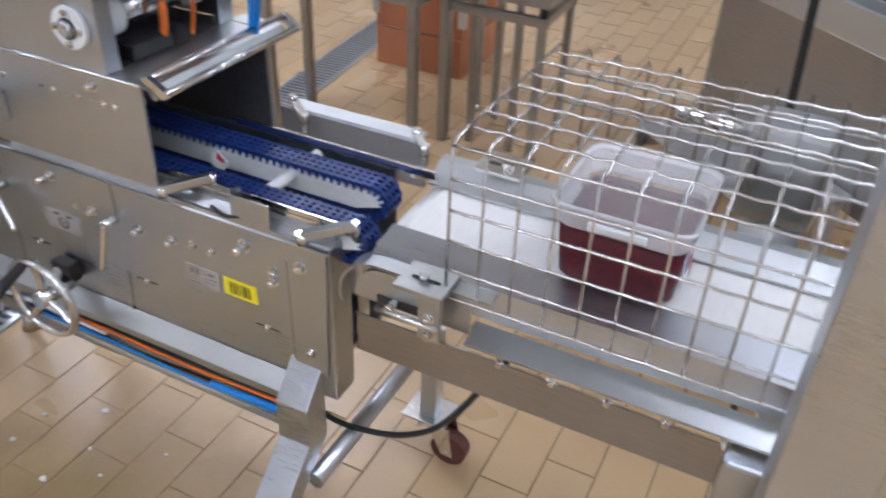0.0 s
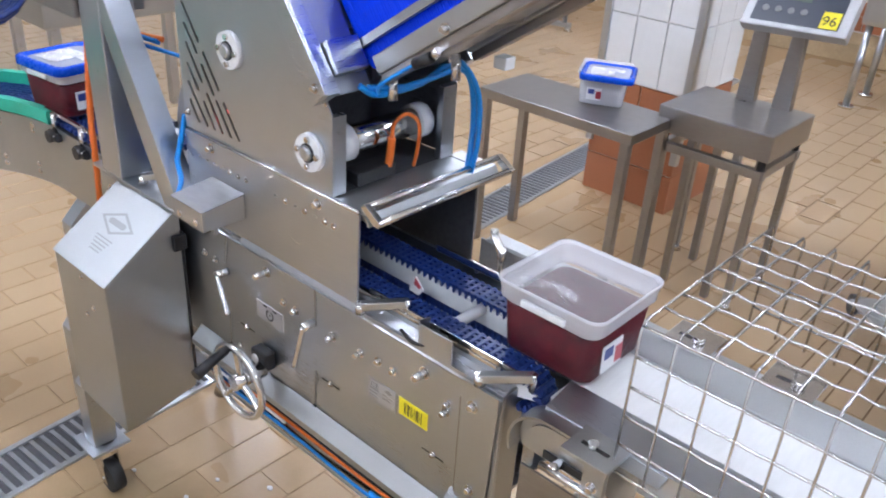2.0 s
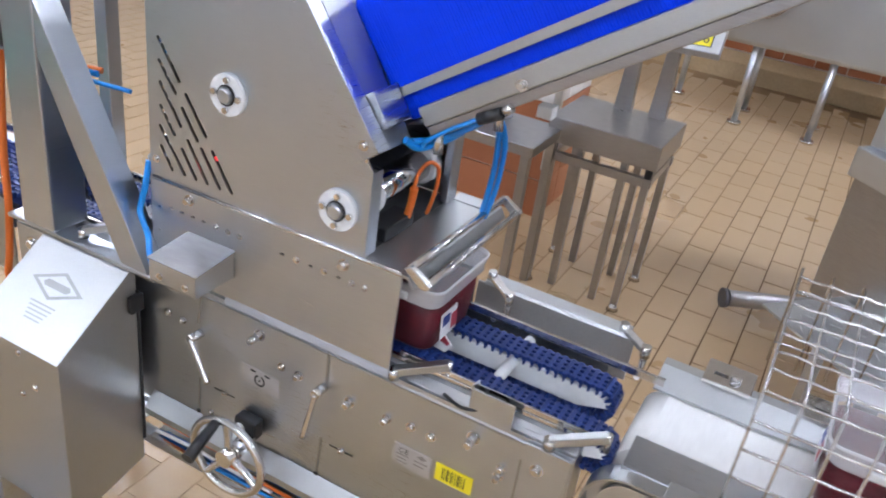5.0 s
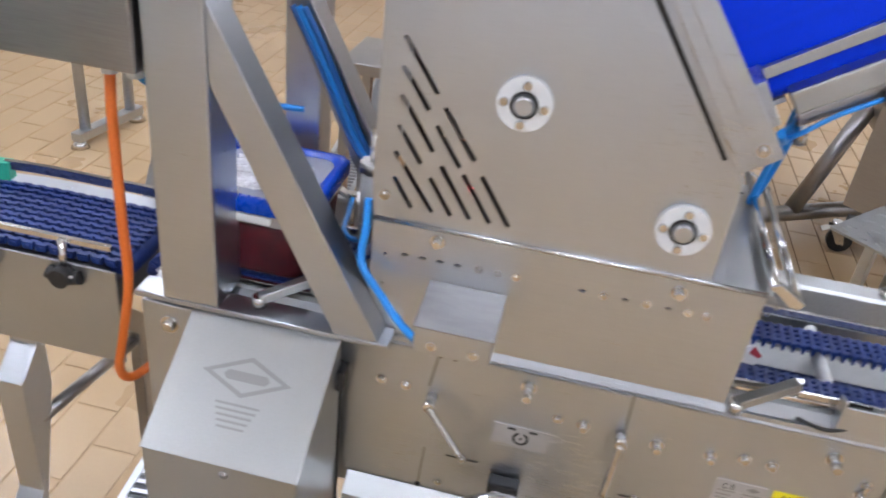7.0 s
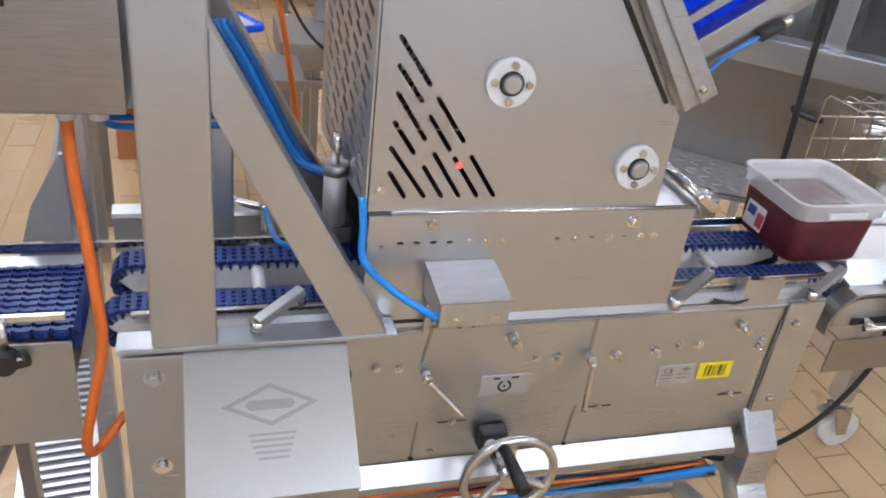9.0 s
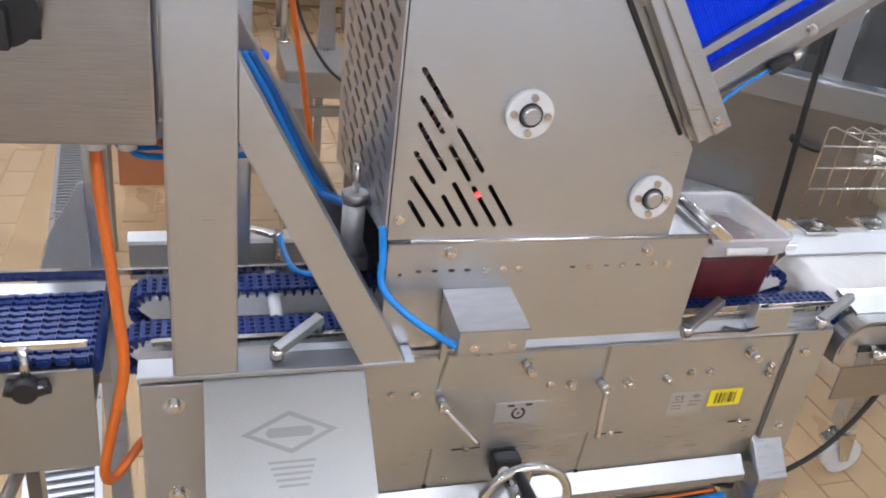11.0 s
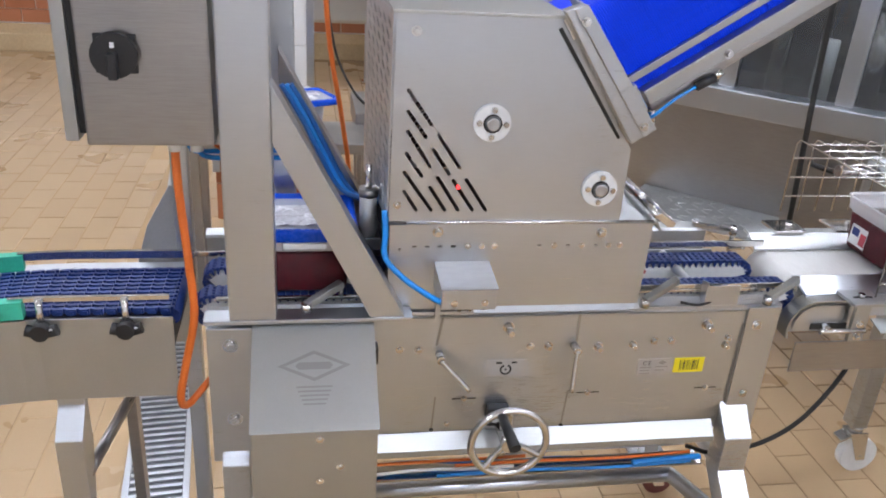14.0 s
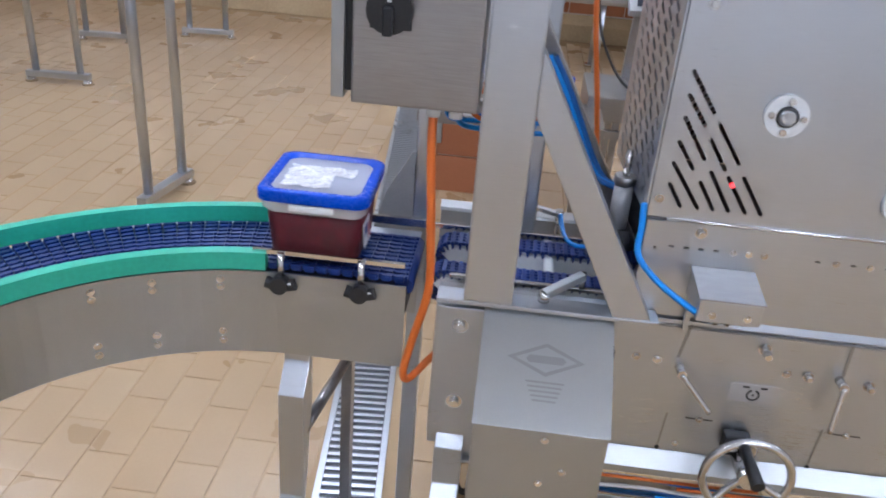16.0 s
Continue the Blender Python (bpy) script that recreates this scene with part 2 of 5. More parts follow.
def box(x0, x1, y0, y1, z0, z1, bevel=0.0, bm=None):
    bm = bm or bmesh.new()
    made = bmesh.ops.create_cube(bm, size=1.0, matrix=Matrix.Translation(((x0 + x1) / 2, (y0 + y1) / 2, (z0 + z1) / 2)) @ Matrix.Diagonal((x1 - x0, y1 - y0, z1 - z0, 1)))
    if bevel:
        edges = list({e for v in made["verts"] for e in v.link_edges})
        bmesh.ops.bevel(bm, geom=edges, offset=bevel, segments=2, affect="EDGES", profile=0.6)
    return bm


def rod(p, q, r, seg=14, r2=None, bm=None):
    bm = bm or bmesh.new()
    p, q = Vector(p), Vector(q)
    d = q - p
    m = Matrix.Translation((p + q) / 2) @ d.to_track_quat("Z", "Y").to_matrix().to_4x4()
    made = bmesh.ops.create_cone(bm, cap_ends=True, segments=seg, radius1=r, radius2=r if r2 is None else r2, depth=d.length, matrix=m)
    for f in {f for v in made["verts"] for f in v.link_faces}:
        f.smooth = len(f.verts) == 4
    return bm


def smooth_path(pts, n=6):
    pts = [Vector(p) for p in pts]
    out = []
    for i in range(len(pts) - 1):
        a, b, c, d = pts[max(i - 1, 0)], pts[i], pts[i + 1], pts[min(i + 2, len(pts) - 1)]
        for k in range(n):
            t = k / n
            out.append(0.5 * ((2 * b) + (c - a) * t + (2 * a - 5 * b + 4 * c - d) * t * t + (3 * b - a - 3 * c + d) * t ** 3))
    out.append(pts[-1])
    return out


def hose(pts, r, seg=8, n=6, bm=None, curved=True):
    bm = bm or bmesh.new()
    path = smooth_path(pts, n) if curved else [Vector(p) for p in pts]
    rings, normal = [], None
    for i, p in enumerate(path):
        d = (path[min(i + 1, len(path) - 1)] - path[max(i - 1, 0)]).normalized()
        if normal is None:
            normal = d.orthogonal().normalized()
        normal = (normal - d * normal.dot(d)).normalized()
        side = d.cross(normal)
        rings.append([bm.verts.new(p + r * (math.cos(a) * normal + math.sin(a) * side)) for a in (2 * math.pi * k / seg for k in range(seg))])
    for a, b in zip(rings, rings[1:]):
        for k in range(seg):
            f = bm.faces.new((a[k], a[(k + 1) % seg], b[(k + 1) % seg], b[k]))
            f.smooth = True
    bm.faces.new(rings[0])
    bm.faces.new(rings[-1][::-1])
    return bm


def prism(pts, axis, lo, hi, bevel=0.0, bm=None):
    """A polygon drawn in the two other axes (in the order x, y, z), drawn out along one."""
    bm = bm or bmesh.new()

    def place(u, v, w):
        return {"x": (w, u, v), "y": (u, w, v), "z": (u, v, w)}[axis]

    a = [bm.verts.new(place(u, v, lo)) for u, v in pts]
    b = [bm.verts.new(place(u, v, hi)) for u, v in pts]
    made = [bm.faces.new(a), bm.faces.new(b[::-1])]
    for k in range(len(pts)):
        made.append(bm.faces.new((a[k], b[k], b[(k + 1) % len(pts)], a[(k + 1) % len(pts)])))
    if bevel:
        bmesh.ops.recalc_face_normals(bm, faces=bm.faces[:])
        bmesh.ops.bevel(bm, geom=list({e for f in made for e in f.edges}), offset=bevel, segments=2, affect="EDGES", profile=0.6)
    return bm


def pierced(outer, holes, place, thick):
    """A sheet with openings. place(u, v, w) lays the drawing into space, w through the sheet."""
    bm = bmesh.new()
    edges = []
    for loop in [outer] + holes:
        vs = [bm.verts.new((u, v, 0)) for u, v in loop]
        edges += [bm.edges.new((vs[k], vs[(k + 1) % len(vs)])) for k in range(len(vs))]
    bmesh.ops.triangle_fill(bm, use_beauty=True, use_dissolve=False, edges=edges)
    made = bmesh.ops.extrude_face_region(bm, geom=bm.faces[:])
    for v in [g for g in made["geom"] if isinstance(g, bmesh.types.BMVert)]:
        v.co.z = thick
    for v in bm.verts:
        v.co = place(*v.co)
    return bm


def slot(cx, cy, length, width, angle):
    c, s = math.cos(angle), math.sin(angle)
    out = []
    for end in (1, -1):
        for k in range(5):
            a = (-math.pi / 2 + math.pi * k / 4) if end > 0 else (math.pi / 2 + math.pi * k / 4)
            u, v = end * (length - width) / 2 + width / 2 * math.cos(a), width / 2 * math.sin(a)
            out.append((cx + c * u - s * v, cy + s * u + c * v))
    return out


def bolt(parent, x, y, z, r=0.006, out=0.006, name="bolt", mat=None):
    """A dome-headed bolt on a face that looks towards -y."""
    bm = rod((x, y, z), (x, y - 0.0015, z), r * 1.5, 14)
    rod((x, y - 0.001, z), (x, y - out, z), r, 6, r * 0.85, bm)
    return part(name, bm, mat or CHROME, parent)


def rounded(half, r, n=5):
    out = []
    for cx, cy, a0 in ((1, 1, 0), (-1, 1, 90), (-1, -1, 180), (1, -1, 270)):
        for k in range(n + 1):
            a = math.radians(a0 + 90 * k / n)
            out.append((cx * (half - r) + r * math.cos(a), cy * (half - r) + r * math.sin(a)))
    return out


def shell(levels, r=0.022, close=(True, True), bm=None):
    """Rounded square rings of the given half widths and heights, skinned one to the next."""
    bm = bm or bmesh.new()
    rings = [[bm.verts.new((u, v, z)) for u, v in rounded(h, min(r, h * 0.9))] for h, z in levels]
    for a, b in zip(rings, rings[1:]):
        for k in range(len(a)):
            f = bm.faces.new((a[k], a[(k + 1) % len(a)], b[(k + 1) % len(b)], b[k]))
            f.smooth = True
    if close[0]:
        bm.faces.new(rings[0][::-1])
    if close[1]:
        bm.faces.new(rings[-1])
    return bm


# ---- room ----
X0, X1, Y0, Y1, H = -6.0, 7.0, -4.5, 6.40, 3.6
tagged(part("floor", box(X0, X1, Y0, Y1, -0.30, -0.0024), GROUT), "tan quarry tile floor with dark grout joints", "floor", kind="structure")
tagged(part("ceiling", box(X0, X1, Y0, Y1, H, H + 0.15), CEIL), "white panel ceiling of the production hall", "ceiling", kind="structure")
tagged(part("wall_north", box(X0, X1, Y1, Y1 + 0.2, -0.006, H), PAINT), "white painted wall above a red tile skirting", "wall", kind="structure")
tagged(part("wall_south", box(X0, X1, Y0 - 0.2, Y0, -0.006, H), COOL_PAINT), "unseen white hall wall, added for what the steel mirrors", "wall", kind="structure")
tagged(part("wall_west", box(X0 - 0.2, X0, Y0, Y1, -0.006, H), COOL_PAINT), "unseen white hall wall, added for what the steel mirrors", "wall", kind="structure")
tagged(part("wall_east", box(X1, X1 + 0.2, Y0, Y1, -0.006, H), COOL_PAINT), "unseen white hall wall, added for what the steel mirrors", "wall", kind="structure")
tagged(part("kerb", prism([(Y1, 0.0), (Y1 - 0.16, 0.0), (Y1 - 0.15, 0.15), (Y1, 0.215)], "x", X0, X1, 0.01), KERB), "tan tiled kerb along the wall foot", "kerb", kind="structure")
bm = bmesh.new()
for k in range(52):
    for row in range(2):
        x = X0 + 0.25 * k + (0.125 if row else 0)
        box(x + 0.004, x + 0.246, Y1 - 0.014, Y1, 0.225 + 0.115 * row, 0.335 + 0.115 * row, 0.002, bm)
tagged(part("skirting_tiles", bm, RED_TILE), "red brown ceramic skirting tiles on the wall", "tiles", kind="stuff")

# Fluorescent luminaires under the ceiling, unseen, with extra ones to brighten the back right.
LUMINAIRE = [(-2.5, -1.8), (0.7, -2.7), (2.6, -2.6), (-0.9, 0.6), (2.4, 0.6), (-3.6, 2.8), (-1.2, 3.2), (3.0, 3.4), (3.9, 1.7), (5.0, 0.2), (5.0, 3.6)]
lamp = thing("ceiling_light", "white twin tube ceiling luminaire, switched on", "ceiling light", LUMINAIRE[0][0], LUMINAIRE[0][1], H, "ceiling lights")
part("housing", box(-0.8, 0.8, -0.16, 0.16, -0.07, 0, 0.006), WHITE, lamp)
for y in (-0.075, 0.075):
    part("diffuser", box(-0.76, 0.76, y - 0.06, y + 0.06, -0.115, -0.072, 0.015), EMIT, lamp)
for x, y in LUMINAIRE[1:]:
    copy_thing(lamp, pose(x, y, H))

# Drain channel across the floor.
DRAIN = pose(-0.155, 0, 0, 0, 0, 5.0)
drain = thing("floor_drain", "stainless steel floor drain channel with a slotted grate", "drain", kind="structure")
drain.matrix_basis = DRAIN
part("trough", box(-0.15, 0, -1.6, 5.0, -0.005, -0.001), DARK, drain)
for x in (-0.165, 0.0):
    part("edge_strip", box(x, x + 0.018, -1.6, 5.0, -0.004, 0.006, 0.001), STEEL, drain)
bm = box(-0.146, -0.002, -0.006, 0.006, -0.003, 0.004)
bar = part("grate_bar", bm, STEEL, drain)
rest = bmesh.new()
for k in range(220):
    y = -1.55 + 0.03 * k
    if -0.8 < y < 3.0:
        b = bar.copy()
        scene.collection.objects.link(b)
        b.location = (0, y, 0)
    else:
        box(-0.146, -0.002, y - 0.006, y + 0.006, -0.003, 0.004, 0, rest)
bar.location = (0, -1.58, 0)
tagged(part("far_grate", rest, STEEL, drain), kind="stuff")

# ---- lid closing machine ----
machine = thing("lid_closing_machine", "brushed stainless steel tub lid closing machine on legs", "machine")
part("front_plate", prism([(-0.038, 0.545), (1.134, 0.545), (1.134, 0.858), (-0.038, 0.858)], "y", 0.0, 0.006, 0.001), STEEL_X, machine)
part("top_lip", prism([(-0.003, 0.848), (0.022, 0.868), (0.022, 0.862), (0.0, 0.842)], "x", -0.036, 1.132), STEEL_X, machine)
part("rear_plate", box(-0.038, 1.10, 0.262, 0.268, 0.545, 0.862, 0.001), STEEL_X, machine)
part("end_plate", box(1.128, 1.134, 0.0062, 0.055, 0.545, 0.856, 0.0), BLASTED, machine)
part("left_bracket", box(-0.034, 0.052, -0.036, -0.002, 0.55, 0.853, 0.003), STEEL, machine)
part("right_bracket", prism([(1.058, 0.60), (1.122, 0.60), (1.131, 0.853), (1.057, 0.853)], "y", -0.006, -0.002, 0.001), STEEL, machine)
part("bracket_joint", prism([(1.0535, 0.600), (1.0565, 0.600), (1.0555, 0.815), (1.0525, 0.815)], "y", -0.0035, -0.0015), GREY_INK, machine)
part("lower_rail", prism([(-0.002, 0.572), (-0.030, 0.545), (-0.030, 0.53), (0.0, 0.53)], "x", 0.285, 1.032, 0.001), BLASTED, machine)
part("floor_pan", box(0.0, 1.09, 0.03, 0.255, 0.55, 0.556), STEEL, machine)


def leg(x0, x1, side):
    """A folded sheet leg that steps outwards on its way down."""
    y = 0 if side < 0 else 0.268
    s = side
    pts = [(y, 0.615), (y + s * 0.055, 0.552), (y + s * 0.055, 0.468), (y + s * 0.190, 0.335), (y + s * 0.190, 0.15), (y + s * 0.130, 0.15), (y + s * 0.125, 0.325), (y, 0.45)]
    part("leg", prism(pts, "x", x0, x1, 0.002), STEEL, machine)
    yc, xc = y + s * 0.160, (x0 + x1) / 2
    part("foot_plate", box(xc - 0.055, xc + 0.055, yc - 0.05, yc + 0.05, 0.142, 0.15, 0.002), STEEL, machine)
    castor_parts(machine, xc, yc, 0.142, RUBBER if x0 < 0.5 else RED_WHEEL)
    part("castor_collar", rod((xc, yc, 0.150), (xc, yc, 0.128), 0.034, 18, 0.040), CHROME, machine)


def castor_parts(parent, x, y, top, wheel_mat, r=0.045):
    fork = rod((x, y, top), (x, y, top - 0.02), 0.022, 14)
    for dy in (-0.022, 0.022):
        prism([(x - 0.03, top - 0.02), (x + 0.03, top - 0.02), (x + 0.045, r - 0.012), (x + 0.015, r - 0.012)], "y", y + dy - 0.002, y + dy + 0.002, 0, fork)
    f = part("castor_fork", fork, CHROME, parent)
    part("wheel", rod((x + 0.028, y - 0.016, r), (x + 0.028, y + 0.016, r), r, 24), wheel_mat, f)
    part("axle", rod((x + 0.028, y - 0.026, r), (x + 0.028, y + 0.026, r), 0.006, 8), CHROME, f)
    part("brake_pedal", prism([(x - 0.055, top - 0.045), (x - 0.01, top - 0.02), (x - 0.01, top - 0.026), (x - 0.055, top - 0.052)], "y", y - 0.022, y + 0.022, 0.001), CHROME, f)


leg(1.045, 1.108, -1)
leg(-0.017, 0.036, -1)
leg(0.0, 0.052, 1)
part("stretcher", rod((0.05, 0.06, 0.366), (1.0, 0.06, 0.366), 0.018), STEEL_X, machine)
part("cross_tube", rod((1.118, -0.06, 0.392), (1.118, 0.40, 0.392), 0.017), STEEL, machine)
part("stretcher_arm", hose([(0.985, 0.06, 0.366), (1.0, 0.055, 0.366), (1.03, -0.02, 0.366), (1.062, -0.10, 0.366)], 0.018, 12), STEEL_X, machine)
part("castor_leg", box(1.098, 1.138, 0.38, 0.42, 0.15, 0.40, 0.002), STEEL, machine)
part("castor_plate", box(1.06, 1.17, 0.36, 0.45, 0.142, 0.15, 0.002), CHROME, machine)
castor_parts(machine, 1.14, 0.41, 0.142, RED_WHEEL)

# Chains of belt links on white guide blocks.
PITCH = 0.0145


def belt_link(width):
    bm = box(-PITCH * 0.42, PITCH * 0.10, -width / 2, width / 2, -0.004, 0.004, 0.001)
    n = max(3, int(width / 0.011))
    for k in range(n):
        y = -width / 2 + width * (k + 0.25) / n
        box(PITCH * 0.05, PITCH * 0.55, y, y + width * 0.5 / n, -0.0035, 0.0035, 0, bm)
    for y in (-width / 2 + 0.003, width / 2 - 0.003):
        prism([(-PITCH * 0.30, -0.003), (PITCH * 0.12, -0.003), (0, -0.012), (-PITCH * 0.2, -0.012)], "y", y - 0.003, y + 0.003, 0, bm)
    me = bpy.data.meshes.new("belt_link")
    bmesh.ops.recalc_face_normals(bm, faces=bm.faces[:])
    bm.to_mesh(me)
    bm.free()
    me.materials.append(BLUE)
    return me


def chain(y0, y1, x0, x1, top, r):
    c = thing("chain_belt", "blue plastic chain belt on a white guide block", "belt", 0, 0, 0, "chain belts")
    part("guide_block", prism([(x0 + 0.03, top - 0.013), (x0 + 0.008, top - 0.03), (x0 + 0.03, top - 0.052), (x1 - 0.06, top - 0.052), (x1 - 0.008, top - 0.036), (x1 - 0.008, top - 0.026), (x1 - 0.03, top - 0.013)], "y", y0 + 0.003, y1 - 0.003, 0.002), WHITE, c)
    me = belt_link(y1 - y0)
    straight = x1 - x0 - 2 * r
    total = 2 * straight + 2 * math.pi * r
    n = int(total / PITCH)
    for k in range(n):
        s = total * k / n
        if s < straight:
            m = pose(x0 + r + s, (y0 + y1) / 2, top - 0.004)
        elif s < straight + math.pi * r:
            a = (s - straight) / r
            m = pose(x1 - r + r * math.sin(a), (y0 + y1) / 2, top - 0.004 - r + r * math.cos(a), 0, math.degrees(a), 0)
        elif s < 2 * straight + math.pi * r:
            m = pose(x1 - r - (s - straight - math.pi * r), (y0 + y1) / 2, top - 0.004 - 2 * r, 0, 180, 0)
        else:
            a = math.pi + (s - 2 * straight - math.pi * r) / r
            m = pose(x0 + r + r * math.sin(a), (y0 + y1) / 2, top - 0.004 - r + r * math.cos(a), 0, math.degrees(a), 0)
        o = new("belt_link", me)
        o.parent = c
        o.matrix_basis = m
    return c


TOP = 0.885
chain(0.033, 0.077, -0.060, 1.176, TOP, 0.030)
chain(0.153, 0.203, -0.055, 1.142, TOP, 0.030)
part("slide_strip", box(-0.02, 1.10, 0.020, 0.0285, TOP - 0.006, TOP + 0.001, 0.001), CHROME, machine)
for y0, y1 in ((0.075, 0.155), (0.202, 0.230)):
    for x in (0.16, 0.96):
        part("spacer_pin", rod((x, y0, TOP - 0.018), (x, y1, TOP - 0.018), 0.010), WHITE, machine)
part("bearer", box(0.0, 1.08, 0.035, 0.067, 0.556, TOP - 0.07), STEEL, machine)
part("bearer", box(0.0, 1.08, 0.158, 0.198, 0.556, TOP - 0.07), STEEL, machine)

# Guard round the tunnel.
SK0, SK1, SKB, SKT = 0.300, 0.812, 0.868, 1.048
tiny = [slot(0.347 + 0.0245 * k, 1.000, 0.010, 0.004, 0) for k in range(4)] + [slot(x, 1.000, 0.010, 0.004, 0) for x in (0.588, 0.645, 0.700)] + [slot(0.320, 0.995, 0.006, 0.005, 0), slot(0.318, 0.948, 0.006, 0.005, 0)]
part("guard_front", pierced([(SK0, SKB), (SK1 - 0.004, SKB), (SK1, SKT), (SK0 + 0.032, SKT), (SK0 + 0.030, SKT - 0.004), (SK0, SKT - 0.004)], tiny, lambda u, v, w: (u, -0.004 + w, v), 0.004), STEEL_X, machine)
part("guard_edge", rod((SK0 + 0.03, -0.003, SKT), (SK1, -0.003, SKT), 0.0035, 8), CHROME, machine)
part("guard_foot", prism([(-0.004, SKB + 0.002), (-0.009, SKB - 0.010), (-0.008, SKB - 0.012), (-0.001, SKB - 0.002)], "x", SK0 + 0.17, SK1), STEEL_X, machine)
# Back and roof take the dark steel for the shade inside the tunnel.
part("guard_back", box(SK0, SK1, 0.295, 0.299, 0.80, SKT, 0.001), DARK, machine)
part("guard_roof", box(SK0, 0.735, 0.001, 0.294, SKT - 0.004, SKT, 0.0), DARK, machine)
part("guard_deck", prism([(0.735, SKT - 0.004), (0.735, SKT), (SK1 + 0.01, SKT - 0.002), (SK1 + 0.02, SKT - 0.020), (SK1 + 0.016, SKT - 0.020), (SK1 + 0.008, SKT - 0.006)], "y", 0.0, 0.335), BLASTED, machine)
for dx, dz in ((0.008, 0.011), (0.040, -0.006)):
    part("entry_bar", rod((SK1 + dx, 0.0, SKT + dz), (SK1 + dx, 0.345, SKT + dz), 0.0062), CHROME, machine)
for y in (0.004, 0.342):
    part("bar_clamp", prism([(SK1 + 0.000, SKT + 0.012), (SK1 + 0.012, SKT + 0.018), (SK1 + 0.048, SKT - 0.004), (SK1 + 0.042, SKT - 0.013), (SK1 + 0.030, SKT - 0.012)], "y", y - 0.006, y + 0.006, 0.001), CHROME, machine)

# Housing with its slits and vents.
HX0, HX1, HZ0, HZ1, HY = 0.298, 0.742, 1.050, 1.425, 0.30
HOUSE = [(HX0, HZ0), (HX1, HZ0), (HX1, 1.192), (0.588, HZ1), (HX0, HZ1)]
SLIT_ROWS = [(0.322, 1.296, 0.369, 1.230), (0.323, 1.259, 0.360, 1.208), (0.324, 1.223, 0.370, 1.154), (0.323, 1.183, 0.356, 1.135), (0.321, 1.147, 0.377, 1.069), (0.322, 1.111, 0.349, 1.069),
             (0.379, 1.216, 0.424, 1.152), (0.371, 1.191, 0.406, 1.139), (0.382, 1.138, 0.427, 1.069), (0.369, 1.119, 0.402, 1.069), (0.411, 1.132, 0.454, 1.069), (0.435, 1.134, 0.479, 1.069)]
slits = [slot((a + c) / 2, (b + d) / 2, math.hypot(c - a, d - b), 0.0066, math.atan2(d - b, c - a)) for a, b, c, d in SLIT_ROWS]
part("housing_front", pierced([(HX0, HZ0), (0.51, HZ0), (0.51, 1.315), (HX0, 1.315)], slits, lambda u, v, w: (u, w, v), 0.003), STEEL, machine)
part("housing_front", prism([(0.51, HZ0), (HX1, HZ0), (HX1, 1.192), (0.588, HZ1), (HX0, HZ1), (HX0, 1.315), (0.51, 1.315)], "y", 0.0, 0.003), STEEL, machine)
part("housing_rear", prism(HOUSE, "y", HY - 0.003, HY), STEEL, machine)
vents = [slot(0.034 + 0.052 * c + (0.014 if r % 2 else 0), 0.022 + 0.0205 * r, 0.033, 0.0095, math.radians(24)) for r in range(17) for c in range(5)]
part("housing_side", pierced([(0, 0), (HY - 0.008, 0), (HY - 0.008, HZ1 - HZ0), (0, HZ1 - HZ0)], vents, lambda u, v, w: (HX0 - 0.004 + w - 0.075 * u, 0.004 + u, HZ0 + v), 0.003), STEEL, machine)
part("housing_top", prism([(HX0 - 0.006, HZ1 - 0.002), (0.592, HZ1 - 0.002), (0.594, HZ1 + 0.004), (HX0 - 0.006, HZ1 + 0.004)], "y", -0.008, HY + 0.004, 0.001), BLASTED, machine)
# Dark sheet added behind the side vents so their slots look shaded.
part("vent_shade", box(0.330, 0.332, 0.02, HY - 0.02, HZ0 + 0.005, HZ1 - 0.01), DARK, machine)
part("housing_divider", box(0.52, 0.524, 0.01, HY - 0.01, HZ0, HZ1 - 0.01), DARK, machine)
for y in (0.055, 0.10, 0.15, 0.20, 0.245):
    part("inner_bar", rod((HX0 + 0.01, y, 1.12), (0.455, y, 1.30), 0.006, 8), CHROME, machine)
part("housing_front_post", box(0.728, 0.742, 0.003, 0.03, HZ0, 1.19, 0.001), STEEL, machine)
part("housing_rear_post", box(0.728, 0.742, 0.265, HY, HZ0, 1.19, 0.001), STEEL, machine)
part("drive_roller", rod((0.69, 0.035, 1.117), (0.69, 0.262, 1.117), 0.026, 20), CHROME, machine)
for a, b in ((0.032, 0.075), (0.235, 0.262)):
    part("roller_collar", rod((0.692, a, 1.117), (0.692, b, 1.117), 0.033, 20), WHITE, machine)
part("sensor_block", box(0.70, 0.74, 0.06, 0.15, 1.05, 1.075, 0.003), BLACK, machine)
part("sensor_plug", hose([(0.735, 0.135, 1.07), (0.74, 0.135, 1.10), (0.742, 0.135, 1.125)], 0.007, 8), ORANGE, machine)
part("sensor_cable", hose([(0.742, 0.135, 1.12), (0.745, 0.137, 1.150), (0.752, 0.16, 1.165), (0.757, 0.185, 1.145), (0.752, 0.192, 1.10), (0.74, 0.195, 1.055)], 0.0036, 8), ORANGE, machine)
part("laser_spot", rod((0.4265, 0.014, 1.111), (0.4265, 0.020, 1.111), 0.004, 8), LASER, machine)


